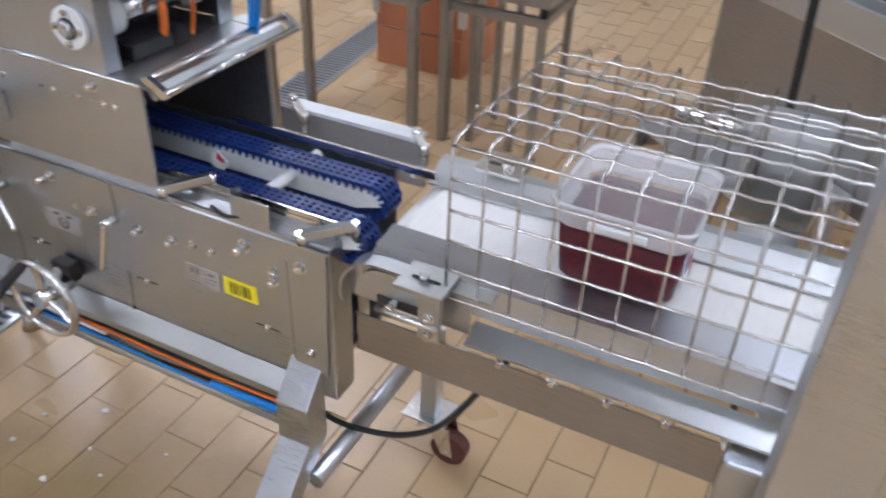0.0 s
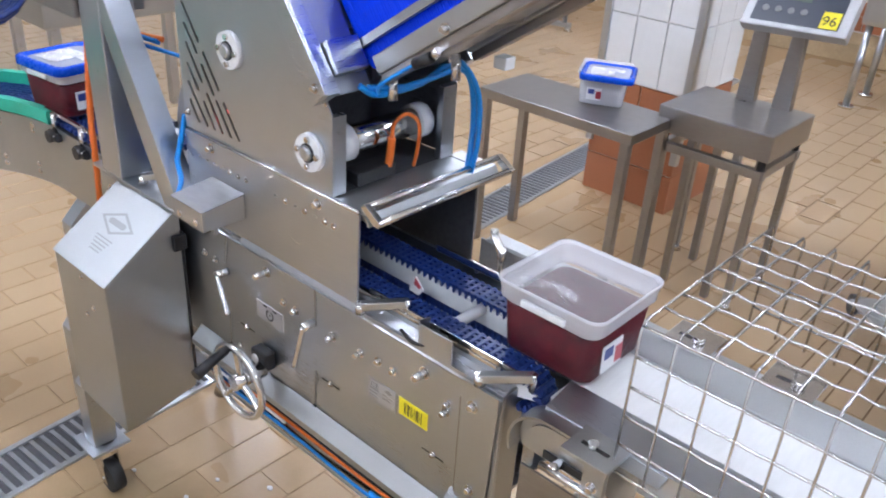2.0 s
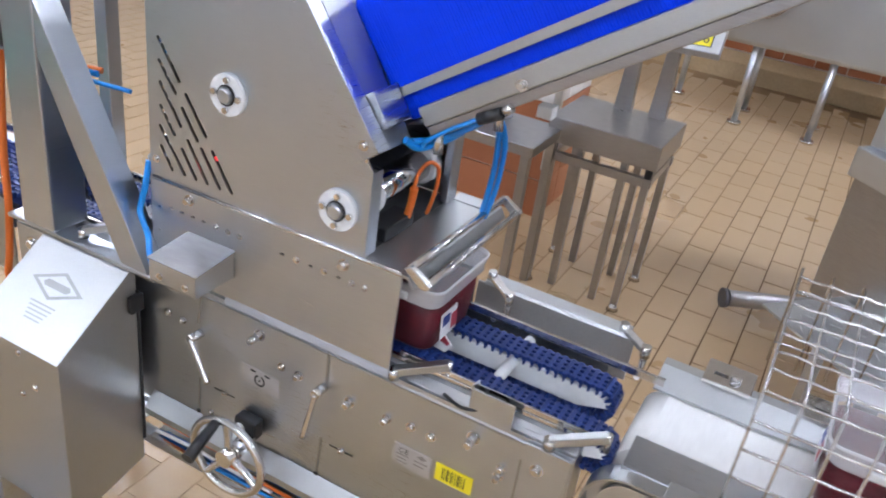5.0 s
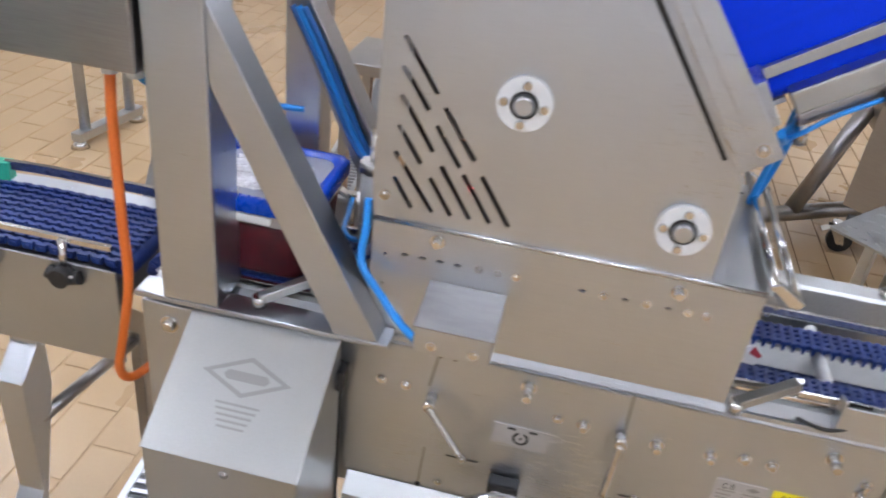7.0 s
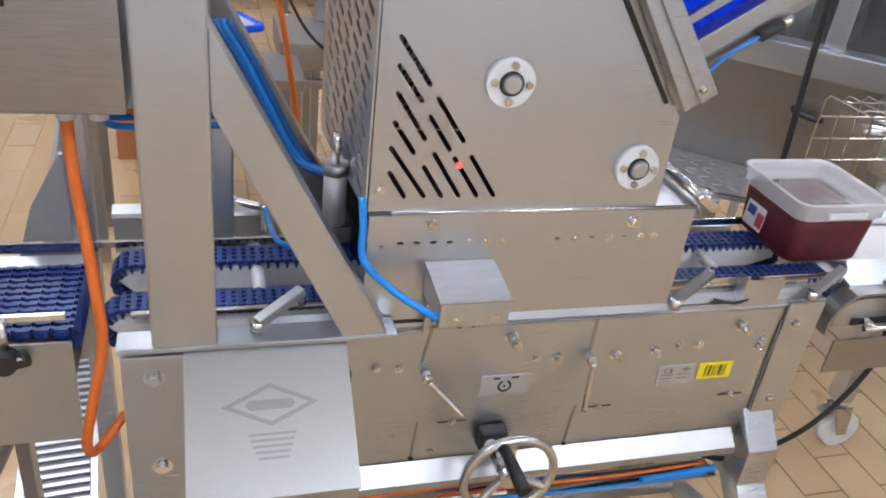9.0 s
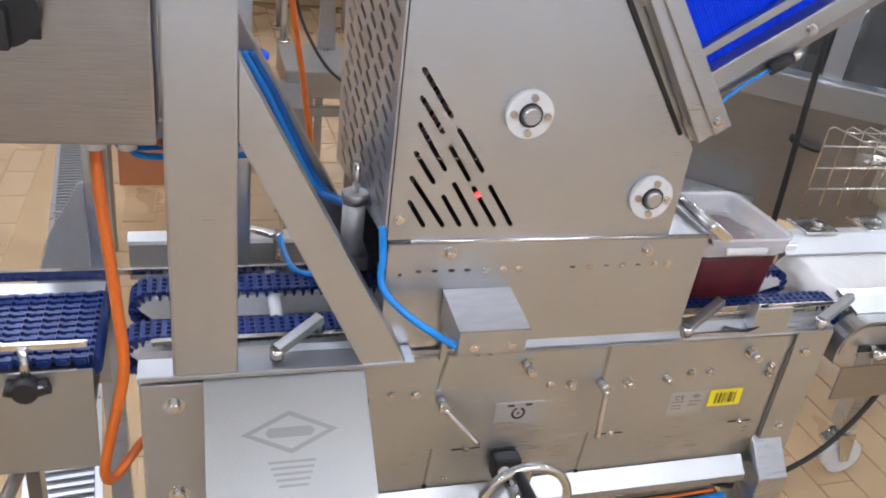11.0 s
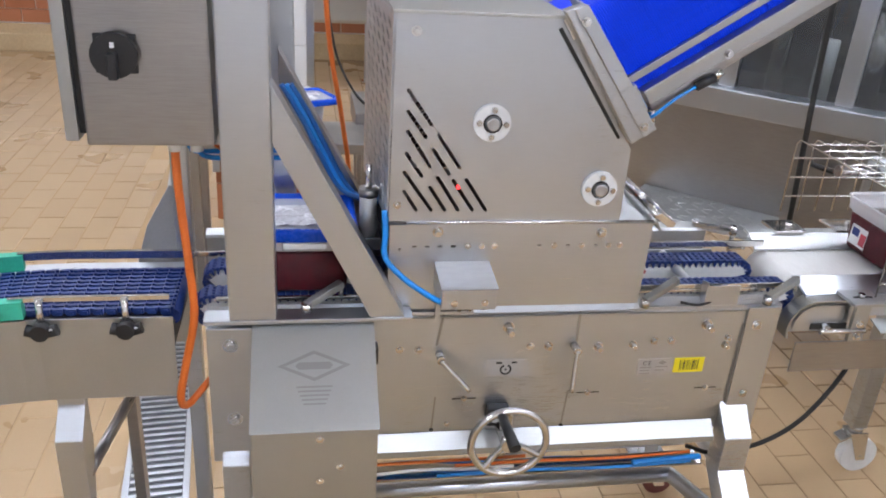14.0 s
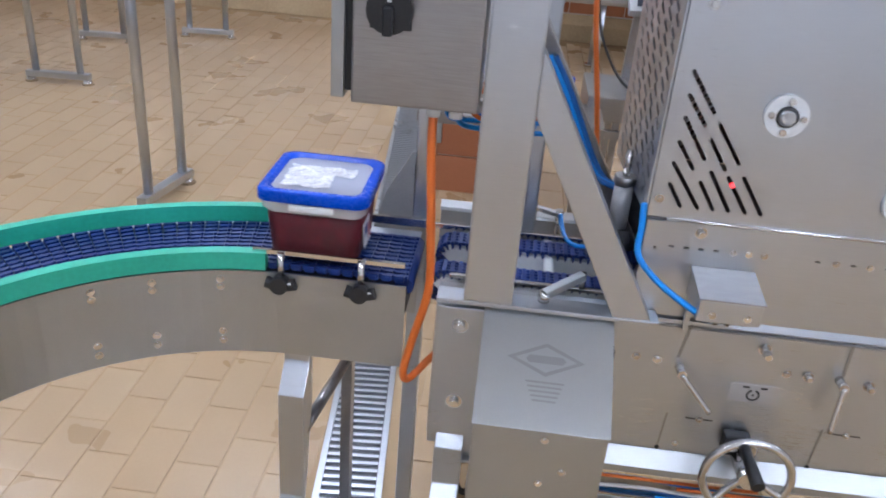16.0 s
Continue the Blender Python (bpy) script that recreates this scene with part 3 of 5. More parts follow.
def flange(x, z):
    f = part("flange_bearing", rod((x, 0.0, z), (x, -0.010, z), 0.0335, 32), WHITE, machine, "white round flange bearing")
    part("bearing_ring", rod((x, -0.009, z), (x, -0.013, z), 0.0168, 24), BLACK, f)
    part("shaft_end", rod((x, -0.012, z), (x, -0.019, z), 0.0152, 24, 0.0105), STEEL, f)
    for a in range(4):
        dx, dz = 0.0245 * math.sin(math.pi / 2 * a + 0.05), 0.0245 * math.cos(math.pi / 2 * a + 0.05)
        part("screw", rod((x + dx, -0.009, z + dz), (x + dx, -0.015, z + dz), 0.0052, 10), CHROME, f)


flange(0.474, 1.240)
flange(0.690, 1.1165)
bolt(machine, 0.333, 0.0, 1.394, 0.006)
bolt(machine, 0.312, 0.0, 1.082, 0.005)
bolt(machine, 0.390, -0.004, 1.030, 0.007, 0.012)
bolt(machine, 0.708, -0.004, 1.027, 0.007, 0.012)
for x in (0.449, 0.475, 0.500, 0.617, 0.672, 0.726, 0.749):
    bolt(machine, x, -0.004, 1.000, 0.0040, 0.004)

# Inclined belt that feeds the lids, and its end frame.
frame_bar = [(0.576, 1.439), (0.610, 1.452), (0.769, 1.240), (0.729, 1.211)]
part("end_frame", prism(frame_bar, "y", -0.030, -0.005, 0.002), STEEL, machine)
part("end_frame", prism(frame_bar, "y", HY + 0.004, HY + 0.030, 0.002), STEEL, machine)
# Thin black strip painted as the shadow where the bar stands off the housing.
part("frame_gap_shadow", prism([(0.5765, 1.404), (0.582, 1.408), (0.716, 1.216), (0.7115, 1.213)], "y", -0.0042, -0.0005), INK, machine)
part("end_frame_rib", prism([(0.590, 1.443), (0.612, 1.452), (0.769, 1.242), (0.747, 1.226)], "y", -0.036, -0.0305, 0.0015), STEEL, machine)
for a, b in (((0.580, 1.424), (0.604, 1.388)), ((0.706, 1.240), (0.731, 1.206))):
    part("hinge_leaf", prism([a, (a[0] + 0.006, a[1] + 0.004), (b[0] + 0.006, b[1] + 0.004), b], "y", -0.0065, -0.0045), CHROME, machine)
part("slope_sheet", prism([(0.588, 1.421), (0.594, 1.425), (0.672, 1.306), (0.667, 1.303)], "y", 0.003, HY - 0.003), BLASTED, machine)
part("frame_return", prism([(0.608, 1.450), (0.612, 1.452), (0.762, 1.234), (0.757, 1.231)], "y", -0.003, 0.066), BLASTED, machine)
for x, z in ((0.612, 1.424), (0.744, 1.246)):
    bolt(machine, x, -0.036, z, 0.0055, 0.008)

feeder = thing("cover_magazine", "inclined steel magazine chute that feeds a stack of blue covers", "magazine")
DIR = radians(33.4)
INC = Matrix.Translation((0.789, 0, 1.262)) @ Matrix.Rotation(-DIR, 4, "Y")


def slanted(name, bm, mat, label=""):
    bm.transform(INC)
    return part(name, bm, mat, feeder, label)


LONG, FY0, FY1 = 1.25, 0.076, 0.280
for y0, y1 in ((FY0 - 0.012, FY0), (FY1, FY1 + 0.012)):
    slanted("side_rail", box(0.0, LONG, y0 - 0.010, y1 + 0.010, 0.0, 0.030, 0.003), BLASTED)
    slanted("upper_strip", box(-0.055, 1.20, y0, y1, 0.053, 0.067, 0.001), BLASTED)
    slanted("rail_lip", box(0.0, LONG, y0 - 0.006, y1 + 0.006, -0.016, -0.0005, 0.002), DULL)
slanted("side_cheek", box(-0.075, -0.02, -0.003, FY0 - 0.014, 0.02, 0.075, 0.002), STEEL)
for x in (0.13, 0.75):
    slanted("cross_bar", rod((x, FY0, 0.012), (x, FY1, 0.012), 0.010), STEEL)
slanted("slide_bed", box(0.0, 1.20, FY0 + 0.02, FY1 - 0.02, 0.006, 0.0125, 0.001), STEEL)
slanted("slide_bed", box(-0.06, -0.005, FY0 + 0.02, FY1 - 0.02, 0.006, 0.0125, 0.001), STEEL)
bolt(feeder, 0.925, 0.053, 1.362, 0.006, 0.010)
part("cylinder_clamp", rod((0.872, 0.05, 1.300), (0.905, 0.05, 1.318), 0.009), BLACK, feeder)
part("air_fitting", rod((0.905, 0.05, 1.318), (0.918, 0.05, 1.330), 0.007), CHROME, feeder)
part("hanger_post", box(1.78, 1.84, 0.14, 0.20, 1.945, 3.6, 0.003), STEEL, feeder)
part("hanger_arm", box(1.76, 1.86, 0.05, 0.30, 1.905, 1.945, 0.003), STEEL, feeder)
for pts, r in (([(0.772, 0.03, 1.245), (0.785, 0.06, 1.228), (0.81, 0.13, 1.240), (0.822, 0.178, 1.262), (0.832, 0.226, 1.238), (0.828, 0.250, 1.15), (0.815, 0.258, 1.05)], 0.0055),
               ([(0.775, 0.045, 1.240), (0.80, 0.10, 1.238), (0.83, 0.17, 1.256), (0.830, 0.202, 1.268), (0.842, 0.240, 1.21), (0.835, 0.258, 1.12), (0.820, 0.264, 1.05)], 0.005),
               ([(0.872, 0.05, 1.300), (0.83, 0.05, 1.272), (0.80, 0.045, 1.248), (0.785, 0.06, 1.228)], 0.0032)):
    part("air_hose", hose(pts, r), HOSE, feeder, "bright blue air hose")
for x, y, z in ((0.80, 0.075, 1.262), (0.855, 0.16, 1.292)):
    part("air_fitting", rod((x, y, z), (x + 0.006, y - 0.004, z - 0.040), 0.008, 10), CHROME, feeder)
part("stop_block", box(0.90, 0.925, 0.20, 0.225, 1.275, 1.295, 0.002), WHITE, feeder)

# Nested covers that lie in the magazine.
bm = shell([(0.0930, -0.0005), (0.0990, 0.0), (0.0995, 0.0006), (0.0995, 0.0036), (0.0990, 0.0042), (0.0930, 0.0046)], 0.024)
bm.transform(INC @ Matrix.Translation((-0.047, 0.1785, 0.1140)) @ Matrix.Rotation(math.radians(87), 4, "Y") @ Matrix.Translation((0, 0, 0)))
stacked = part("stacked_cover", bm, STACK_BLUE)
tagged(stacked, "bright blue plastic tub cover nested in the magazine stack", "cover", "stacked covers")
for k in range(1, 140):
    c = new("stacked_cover", stacked.data)
    c.location = INC.to_3x3() @ Vector((0.0047 * k, 0.0004 * math.sin(k * 2.1), 0.0))
    tagged(c, "bright blue plastic tub cover nested in the magazine stack", "cover", "stacked covers")

# Post, braces and switch cabinet.
stand = thing("cabinet_post", "square stainless steel post with diagonal braces", "post")
part("post", box(0.010, 0.094, -0.050, 0.028, 0.876, 2.05, 0.004), STEEL, stand)
part("base_lip", box(-0.036, 0.345, -0.050, -0.006, 0.868, 0.876, 0.002), STEEL_X, stand)
part("brace", prism([(0.094, 1.312), (0.094, 1.211), (0.265, 0.876), (0.330, 0.876)], "y", -0.048, 0.004, 0.002), STEEL, stand)
part("rear_post", box(0.070, 0.130, 0.262, 0.322, 0.60, 2.05, 0.004), STEEL, stand)
# Rear brace in the darker steel, so its shadow is in the colour.
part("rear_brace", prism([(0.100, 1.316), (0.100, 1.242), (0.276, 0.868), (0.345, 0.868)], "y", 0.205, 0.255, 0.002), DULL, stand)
for z in (1.42, 1.31):
    part("screw", rod((0.09, -0.02, z), (0.094, -0.02, z), 0.006, 10), CHROME, stand)

cabinet = thing("switch_cabinet", "grey stainless steel switch cabinet with a black rotary switch", "cabinet")
part("body", box(-0.192, 0.004, -0.058, 0.10, 1.208, 1.75, 0.004), DULL, cabinet)
part("hinge_strip", box(-0.225, -0.205, -0.050, 0.10, 1.212, 1.75, 0.002), BLASTED, cabinet)
# Near-black strip for the dark gap between hinge strip and body.
part("gap_strip", box(-0.205, -0.192, -0.040, 0.09, 1.222, 1.75), RUBBER, cabinet)
sw = part("rotary_switch", box(-0.165, -0.103, -0.064, -0.058, 1.325, 1.385, 0.002), BLACK, cabinet, "black rotary main switch")
part("dial", rod((-0.134, -0.063, 1.355), (-0.134, -0.082, 1.355), 0.034, 24), BLACK, sw)
part("knob", box(-0.141, -0.127, -0.100, -0.080, 1.322, 1.362, 0.003), BLACK, sw)
part("knob_mark", box(-0.137, -0.131, -0.0845, -0.0815, 1.368, 1.376), LABEL_WHITE, sw)
for x in (-0.068, -0.032):
    part("cable_gland", rod((x, 0.0, 1.208), (x, 0.0, 1.182), 0.011, 12), WHITE, cabinet)
part("cable_gland", rod((0.0, 0.03, 1.208), (0.0, 0.03, 1.186), 0.009, 12), WHITE, cabinet)
part("power_cable", hose([(-0.068, 0.0, 1.185), (-0.066, -0.01, 1.12), (-0.055, -0.03, 0.98), (-0.052, -0.035, 0.88), (-0.075, -0.03, 0.77), (-0.088, -0.03, 0.70), (-0.078, -0.01, 0.672), (-0.04, 0.03, 0.70), (0.0, 0.05, 0.73)], 0.0075), ORANGE, cabinet, "thick orange cable")
for k, pts in enumerate(([(-0.032, 0.0, 1.188), (-0.02, 0.02, 1.165), (0.03, 0.04, 1.155), (0.10, 0.06, 1.150), (0.17, 0.08, 1.145)], [(-0.05, 0.02, 1.20), (-0.04, 0.03, 1.172), (0.02, 0.05, 1.166), (0.10, 0.07, 1.160)], [(0.0, 0.03, 1.19), (0.02, 0.04, 1.175), (0.06, 0.05, 1.17), (0.11, 0.06, 1.168)])):
    part("air_hose", hose(pts, 0.0045), HOSE, cabinet, "bright blue air hose")
part("sensor_cable", hose([(-0.01, 0.03, 1.19), (0.01, 0.045, 1.172), (0.05, 0.06, 1.168), (0.10, 0.08, 1.166)], 0.006), ORANGE, cabinet)

for pts, r in (([(0.290, 0.004, 1.07), (0.292, -0.008, 1.03), (0.290, -0.016, 1.000), (0.296, -0.026, 0.980), (0.325, -0.038, 0.952), (0.357, -0.066, 0.938), (0.390, -0.088, 0.926)], 0.0056),
               ([(0.182, 0.296, 0.905), (0.186, 0.262, 0.893), (0.196, 0.210, 0.888), (0.222, 0.185, 0.890), (0.262, 0.140, 0.930)], 0.005)):
    part("air_hose", hose(pts, r), HOSE, machine, "bright blue air hose")
for k in range(3):
    d = 0.0090 * k
    part("air_hose", hose([(0.105 + d, 0.200, 1.250), (0.138 + d, 0.197, 1.195), (0.170 + d, 0.197, 1.130), (0.205 + d, 0.197, 1.060), (0.236 + d * 0.8, 0.188, 1.030), (0.290, 0.15, 1.026 + d * 0.4)], 0.0055), HOSE if k == 1 else HOSE_DARK, machine, "blue air hose in a bundle")
part("air_cylinder", rod((0.268, 0.10, 0.975), (0.268, 0.10, 1.062), 0.017, 18), MATT_STEEL, machine)
part("cylinder_head", rod((0.268, 0.10, 1.062), (0.268, 0.10, 1.078), 0.0205, 6), DULL, machine)
part("cylinder_rod", rod((0.268, 0.10, 1.078), (0.268, 0.10, 1.125), 0.006), CHROME, machine)
part("cylinder_mount", box(0.255, 0.292, 0.08, 0.13, 0.955, 0.98, 0.002), DARK, machine)

# Drive cover with its etched mark.
cover = thing("drive_cover", "blasted stainless steel drive cover with a sloping lid", "cover")
PX0, PX1 = 0.051, 0.271
part("housing", prism([(-0.022, 0.862), (-0.202, 0.737), (-0.202, 0.36), (-0.022, 0.40)], "x", PX0, PX1, 0.002), BLASTED, cover)
SL = math.atan2(0.125, 0.180)
LID = Matrix.Translation(((PX0 + PX1) / 2, -0.1135, 0.8035)) @ Matrix.Rotation(SL, 4, "X")
bm = box(-0.1125, 0.1125, -0.1115, 0.1090, -0.003, 0.001, 0.001)
bm.transform(LID)
part("lid", bm, BLASTED, cover)


def etched(name, loops, z=0.0016):
    bm = bmesh.new()
    for loop in loops:
        bm.faces.new([bm.verts.new((u, v, z)) for u, v in loop])
    bm.transform(LID)
    return part(name, bm, GREY_INK, cover)


W, V = 0.066, 0.030
for s in (1, -1):
    etched("mark", [[(-W, 0.012), (0, 0.012 + s * V), (0, 0.012 + s * (V - 0.007)), (-W + 0.014, 0.012)], [(W, 0.012), (W - 0.014, 0.012), (0, 0.012 + s * (V - 0.007)), (0, 0.012 + s * V)]])
etched("mark", [[(-0.028, 0.005), (0.028, 0.005), (0.034, 0.012), (0.028, 0.019), (-0.028, 0.019), (-0.034, 0.012)]])
for k in range(5):
    n = 0.032 - 0.003 * k
    etched("etched_line", [[(-n, -0.030 - 0.008 * k), (n, -0.030 - 0.008 * k), (n, -0.0265 - 0.008 * k), (-n, -0.0265 - 0.008 * k)]])
for x, z in ((0.169, 0.722), (0.169, 0.63), (0.205, 0.66)):
    bolt(cover, x, -0.202, z, 0.0045, 0.004)
part("hinge", box(PX1, PX1 + 0.012, -0.045, -0.015, 0.77, 0.805, 0.002), BLACK, cover)
part("side_seal", box(PX1 - 0.002, PX1 + 0.003, -0.024, -0.018, 0.45, 0.81), RUBBER, cover)

# Small parts of the front plate.
box_cover = thing("sensor_cover", "small folded stainless steel cover box", "cover")
part("body", prism([(-0.005, 0.967), (-0.098, 0.956), (-0.098, 0.916), (-0.005, 0.916)], "x", 0.388, 0.490, 0.002), STEEL, box_cover)
# Darker steel sheet added on top to hold down the mirrored ceiling light.
part("top_dim_sheet", prism([(-0.005, 0.9672), (-0.100, 0.9562), (-0.100, 0.9587), (-0.005, 0.9697)], "x", 0.386, 0.492, 0.0008), DULL, box_cover)
part("flap", box(0.392, 0.402, -0.020, -0.012, 0.85, 0.916, 0.001), STEEL, box_cover)
for x in (0.412, 0.468):
    bolt(box_cover, x, -0.098, 0.930, 0.0045, 0.003)
for x, y in ((0.425, -0.080), (0.445, -0.080), (0.470, -0.075)):
    part("under_nut", rod((x, y, 0.917), (x, y, 0.905), 0.006, 6), CHROME, box_cover)
for x, z, r, out in ((0.009, 0.817, 0.010, 0.010), (0.011, 0.652, 0.010, 0.010)):
    bolt(machine, x, -0.036, z, r, out)
for x, z, r, out in ((1.082, 0.812, 0.0075, 0.010), (1.090, 0.640, 0.0065, 0.008)):
    bolt(machine, x, -0.006, z, r, out)
for x, z, r, out in ((0.546, 0.820, 0.008, 0.030), (0.972, 0.814, 0.008, 0.026), (0.329, 0.775, 0.0055, 0.006), (0.367, 0.773, 0.0055, 0.006), (0.596, 0.774, 0.0055, 0.006), (0.634, 0.773, 0.0065, 0.012),
                     (0.741, 0.768, 0.007, 0.016), (0.816, 0.771, 0.006, 0.016), (0.862, 0.778, 0.006, 0.008), (0.900, 0.777, 0.006, 0.008), (1.024, 0.763, 0.006, 0.014), (1.026, 0.781, 0.005, 0.010),
                     (0.467, 0.652, 0.0045, 0.006), (0.734, 0.655, 0.0045, 0.006), (1.001, 0.655, 0.0045, 0.006), (0.435, 0.590, 0.004, 0.004)):
    bolt(machine, x, -0.001, z, r, out)
for x, z in ((0.467, 0.652), (0.734, 0.655), (1.001, 0.655)):
    for d in (-0.016, 0.016):
        part("slot_mark", box(x + d - 0.009, x + d + 0.009, -0.0016, -0.0008, z - 0.0013, z + 0.0013), INK, machine)
for x0, x1, z0, z1 in ((0.401, 0.405, 0.577, 0.659), (0.683, 0.688, 0.573, 0.663)):
    part("slot_mark", prism([(x0, z0), (x0 + 0.0035, z0), (x1 + 0.0035, z1), (x1, z1)], "y", -0.0018, -0.0008), GREY_INK, machine)
    part("slot_end", rod((x0 + 0.0018, -0.0008, z0), (x0 + 0.0018, -0.003, z0), 0.0045, 10), INK, machine)
for x0, x1 in ((0.400, 0.410), (0.690, 0.689)):
    part("plate_groove", prism([(x0, 0.782), (x0 + 0.005, 0.782), (x1 + 0.005, 0.852), (x1, 0.852)], "y", -0.0018, -0.0008), GREY_INK, machine)


def clamp_lever(x, z, ang):
    hub = part("clamp_lever", rod((x, -0.001, z), (x, -0.030, z), 0.0085, 14), CHROME, machine)
    c, s = math.cos(ang), math.sin(ang)
    part("arm", hose([(x, -0.028, z), (x + 0.03 * c, -0.034, z + 0.03 * s), (x + 0.085 * c, -0.046, z + 0.085 * s)], 0.0055, 8), CHROME, hub)


clamp_lever(0.409, 0.763, math.radians(-47))
clamp_lever(0.688, 0.774, math.radians(-95))

label = part("yellow_label", box(0.917, 0.985, -0.0016, -0.0006, 0.697, 0.733), YELLOW, machine, "yellow barcode sticker")
for k, w in enumerate((2, 1, 3, 1, 2, 1, 1, 3, 2, 1, 2)):
    x = 0.930 + 0.004 * k
    part("bar", box(x, x + 0.0009 * w, -0.0022, -0.0017, 0.703, 0.727), INK, label)
plate = part("symbol_plate", box(0.507, 0.592, -0.0016, -0.0006, 0.703, 0.742), SILVER_LABEL, machine, "silver pictogram label with a wheel mark")
bm = bmesh.new()
ring = [((0.549 + r * math.sin(a), -0.0021, 0.720 + r * math.cos(a))) for r in (0.0125, 0.0085) for a in [math.radians(20 + 320 * k / 20) for k in range(21)]]
vs = [bm.verts.new(p) for p in ring]
for k in range(20):
    bm.faces.new((vs[k], vs[k + 1], vs[k + 22], vs[k + 21]))
part("ring_mark", bm, INK, plate)
part("dot_mark", box(0.547, 0.551, -0.0022, -0.0017, 0.718, 0.722), INK, plate)
for x in (0.528, 0.560):
    part("arrow_mark", box(x, x + 0.012, -0.0022, -0.0017, 0.7345, 0.7385), INK, plate)
type_plate = part("type_plate", box(0.836, 0.908, -0.0016, -0.0006, 0.690, 0.733), SILVER_LABEL, machine, "silver type plate with small print")
for x, z, n in ((0.842, 0.712, 0.024), (0.842, 0.704, 0.02), (0.842, 0.697, 0.022), (0.876, 0.712, 0.026), (0.876, 0.704, 0.02)):
    part("print_line", box(x, x + n, -0.0022, -0.0017, z, z + 0.0025), GREY_INK, type_plate)
part("print_mark", prism([(0.880, 0.724), (0.890, 0.729), (0.900, 0.724), (0.890, 0.719)], "y", -0.0022, -0.0017), GREY_INK, type_plate)
txt = bpy.data.curves.new("ce_mark", "FONT")
txt.body, txt.size, txt.space_character = "CE", 0.014, 1.25
txt.materials.append(INK)
ce = new("ce_mark", txt)
ce.parent = type_plate
ce.matrix_basis = pose(0.846, -0.0024, 0.718, 90, 0, 0)

wheel = thing("hand_wheel", "chrome three spoke hand wheel with a black grip", "hand wheel", 0.548, -0.085, 0.600)
bm = bmesh.new()
ringv = []
for i in range(36):
    a = 2 * math.pi * i / 36
    c = Vector((math.cos(a), 0, math.sin(a)))
    ringv.append([bm.verts.new(c * (0.0775 + 0.008 * math.cos(b)) + Vector((0, 0.008 * math.sin(b), 0))) for b in (2 * math.pi * k / 10 for k in range(10))])
for i in range(36):
    for k in range(10):
        f = bm.faces.new((ringv[i][k], ringv[i][(k + 1) % 10], ringv[(i + 1) % 36][(k + 1) % 10], ringv[(i + 1) % 36][k]))
        f.smooth = True
part("rim", bm, CHROME, wheel)
part("hub", rod((0, -0.012, 0), (0, 0.060, 0), 0.017, 20), CHROME, wheel)
for a in (-28, 92, 232):
    c, s = math.cos(math.radians(a)), math.sin(math.radians(a))
    part("spoke", hose([(0.012 * c, 0.004, 0.012 * s), (0.045 * c, 0.004, 0.045 * s), (0.075 * c, 0, 0.075 * s)], 0.0075, 8), CHROME, wheel)
part("grip", rod((-0.022, -0.006, 0.071), (-0.012, -0.085, 0.052), 0.009, 16, 0.012), BLACK, wheel)
part("index_box", box(-0.034, 0.014, 0.056, 0.084, -0.002, 0.040, 0.005), BLACK, wheel)
part("index_window", rod((-0.018, 0.057, 0.02), (-0.018, 0.053, 0.02), 0.010, 16), LABEL_WHITE, wheel)


def latch(x, y, z, dx, dy, dz, name="guide_latch"):
    t = thing(name, "small stainless steel clamp arm with a clear tip", "clamp", x, y, z, "guide clamps")
    part("foot", rod((0, 0, -0.010), (0, 0, 0.008), 0.010, 12), CHROME, t)
    bm = box(-0.008, 0.008, -0.007, 0.007, 0, 1.0, 0.002)
    d = Vector((dx, dy, dz))
    bm.transform(Matrix.Translation((0, 0, 0.004)) @ d.to_track_quat("Z", "Y").to_matrix().to_4x4() @ Matrix.Diagonal((1, 1, d.length, 1)))
    part("arm", bm, BLASTED, t)
    part("pin", rod((dx, dy, dz - 0.022), (dx, dy, dz + 0.010), 0.0055, 10), CHROME, t)
    return t


latch(0.822, -0.008, 0.873, 0.078, 0.034, 0.028)
latch(1.092, -0.008, 0.873, 0.076, 0.030, 0.026)
latch(0.148, -0.028, 0.890, 0.066, 0.046, 0.020)
sensor = thing("light_sensor", "small steel bracket with a photo sensor", "sensor", 0.992, 0.0, 0.87)
part("bracket", prism([(-0.034, -0.010), (0.036, -0.010), (0.036, 0.034), (-0.034, 0.034)], "y", -0.003, 0.0, 0.0005), STEEL, sensor)
part("bracket_wing", prism([(-0.003, -0.010), (-0.003, 0.042), (0.022, 0.036), (0.022, -0.010)], "x", -0.0370, -0.0342), STEEL, sensor)
part("lens", box(-0.02, 0.012, 0.001, 0.016, 0.0, 0.026, 0.002), BLACK, sensor)
part("lead", hose([(-0.02, 0.0, -0.002), (-0.05, -0.004, -0.008), (-0.085, 0.006, -0.006)], 0.003, 6), BLACK, sensor)

guide = thing("side_guide", "stainless steel side guide rail along the far belt edge", "guide rail")
part("rail", box(0.79, 1.200, 0.216, 0.222, 0.890, 0.904, 0.001), CHROME, guide)
part("panel", box(0.80, 1.118, 0.338, 0.342, 0.79, 0.880, 0.001), MATT_STEEL, guide)
part("cap", prism([(0.336, 0.878), (0.340, 0.884), (0.366, 0.890), (0.372, 0.886), (0.344, 0.878)], "x", 0.815, 1.105, 0.0005), BLASTED, guide)
part("near_rail", box(0.812, 1.165, 0.022, 0.0255, 0.886, 0.896, 0.001), CHROME, guide)
part("rail", box(-0.085, 0.30, 0.216, 0.222, 0.880, 0.891, 0.001), CHROME, guide)
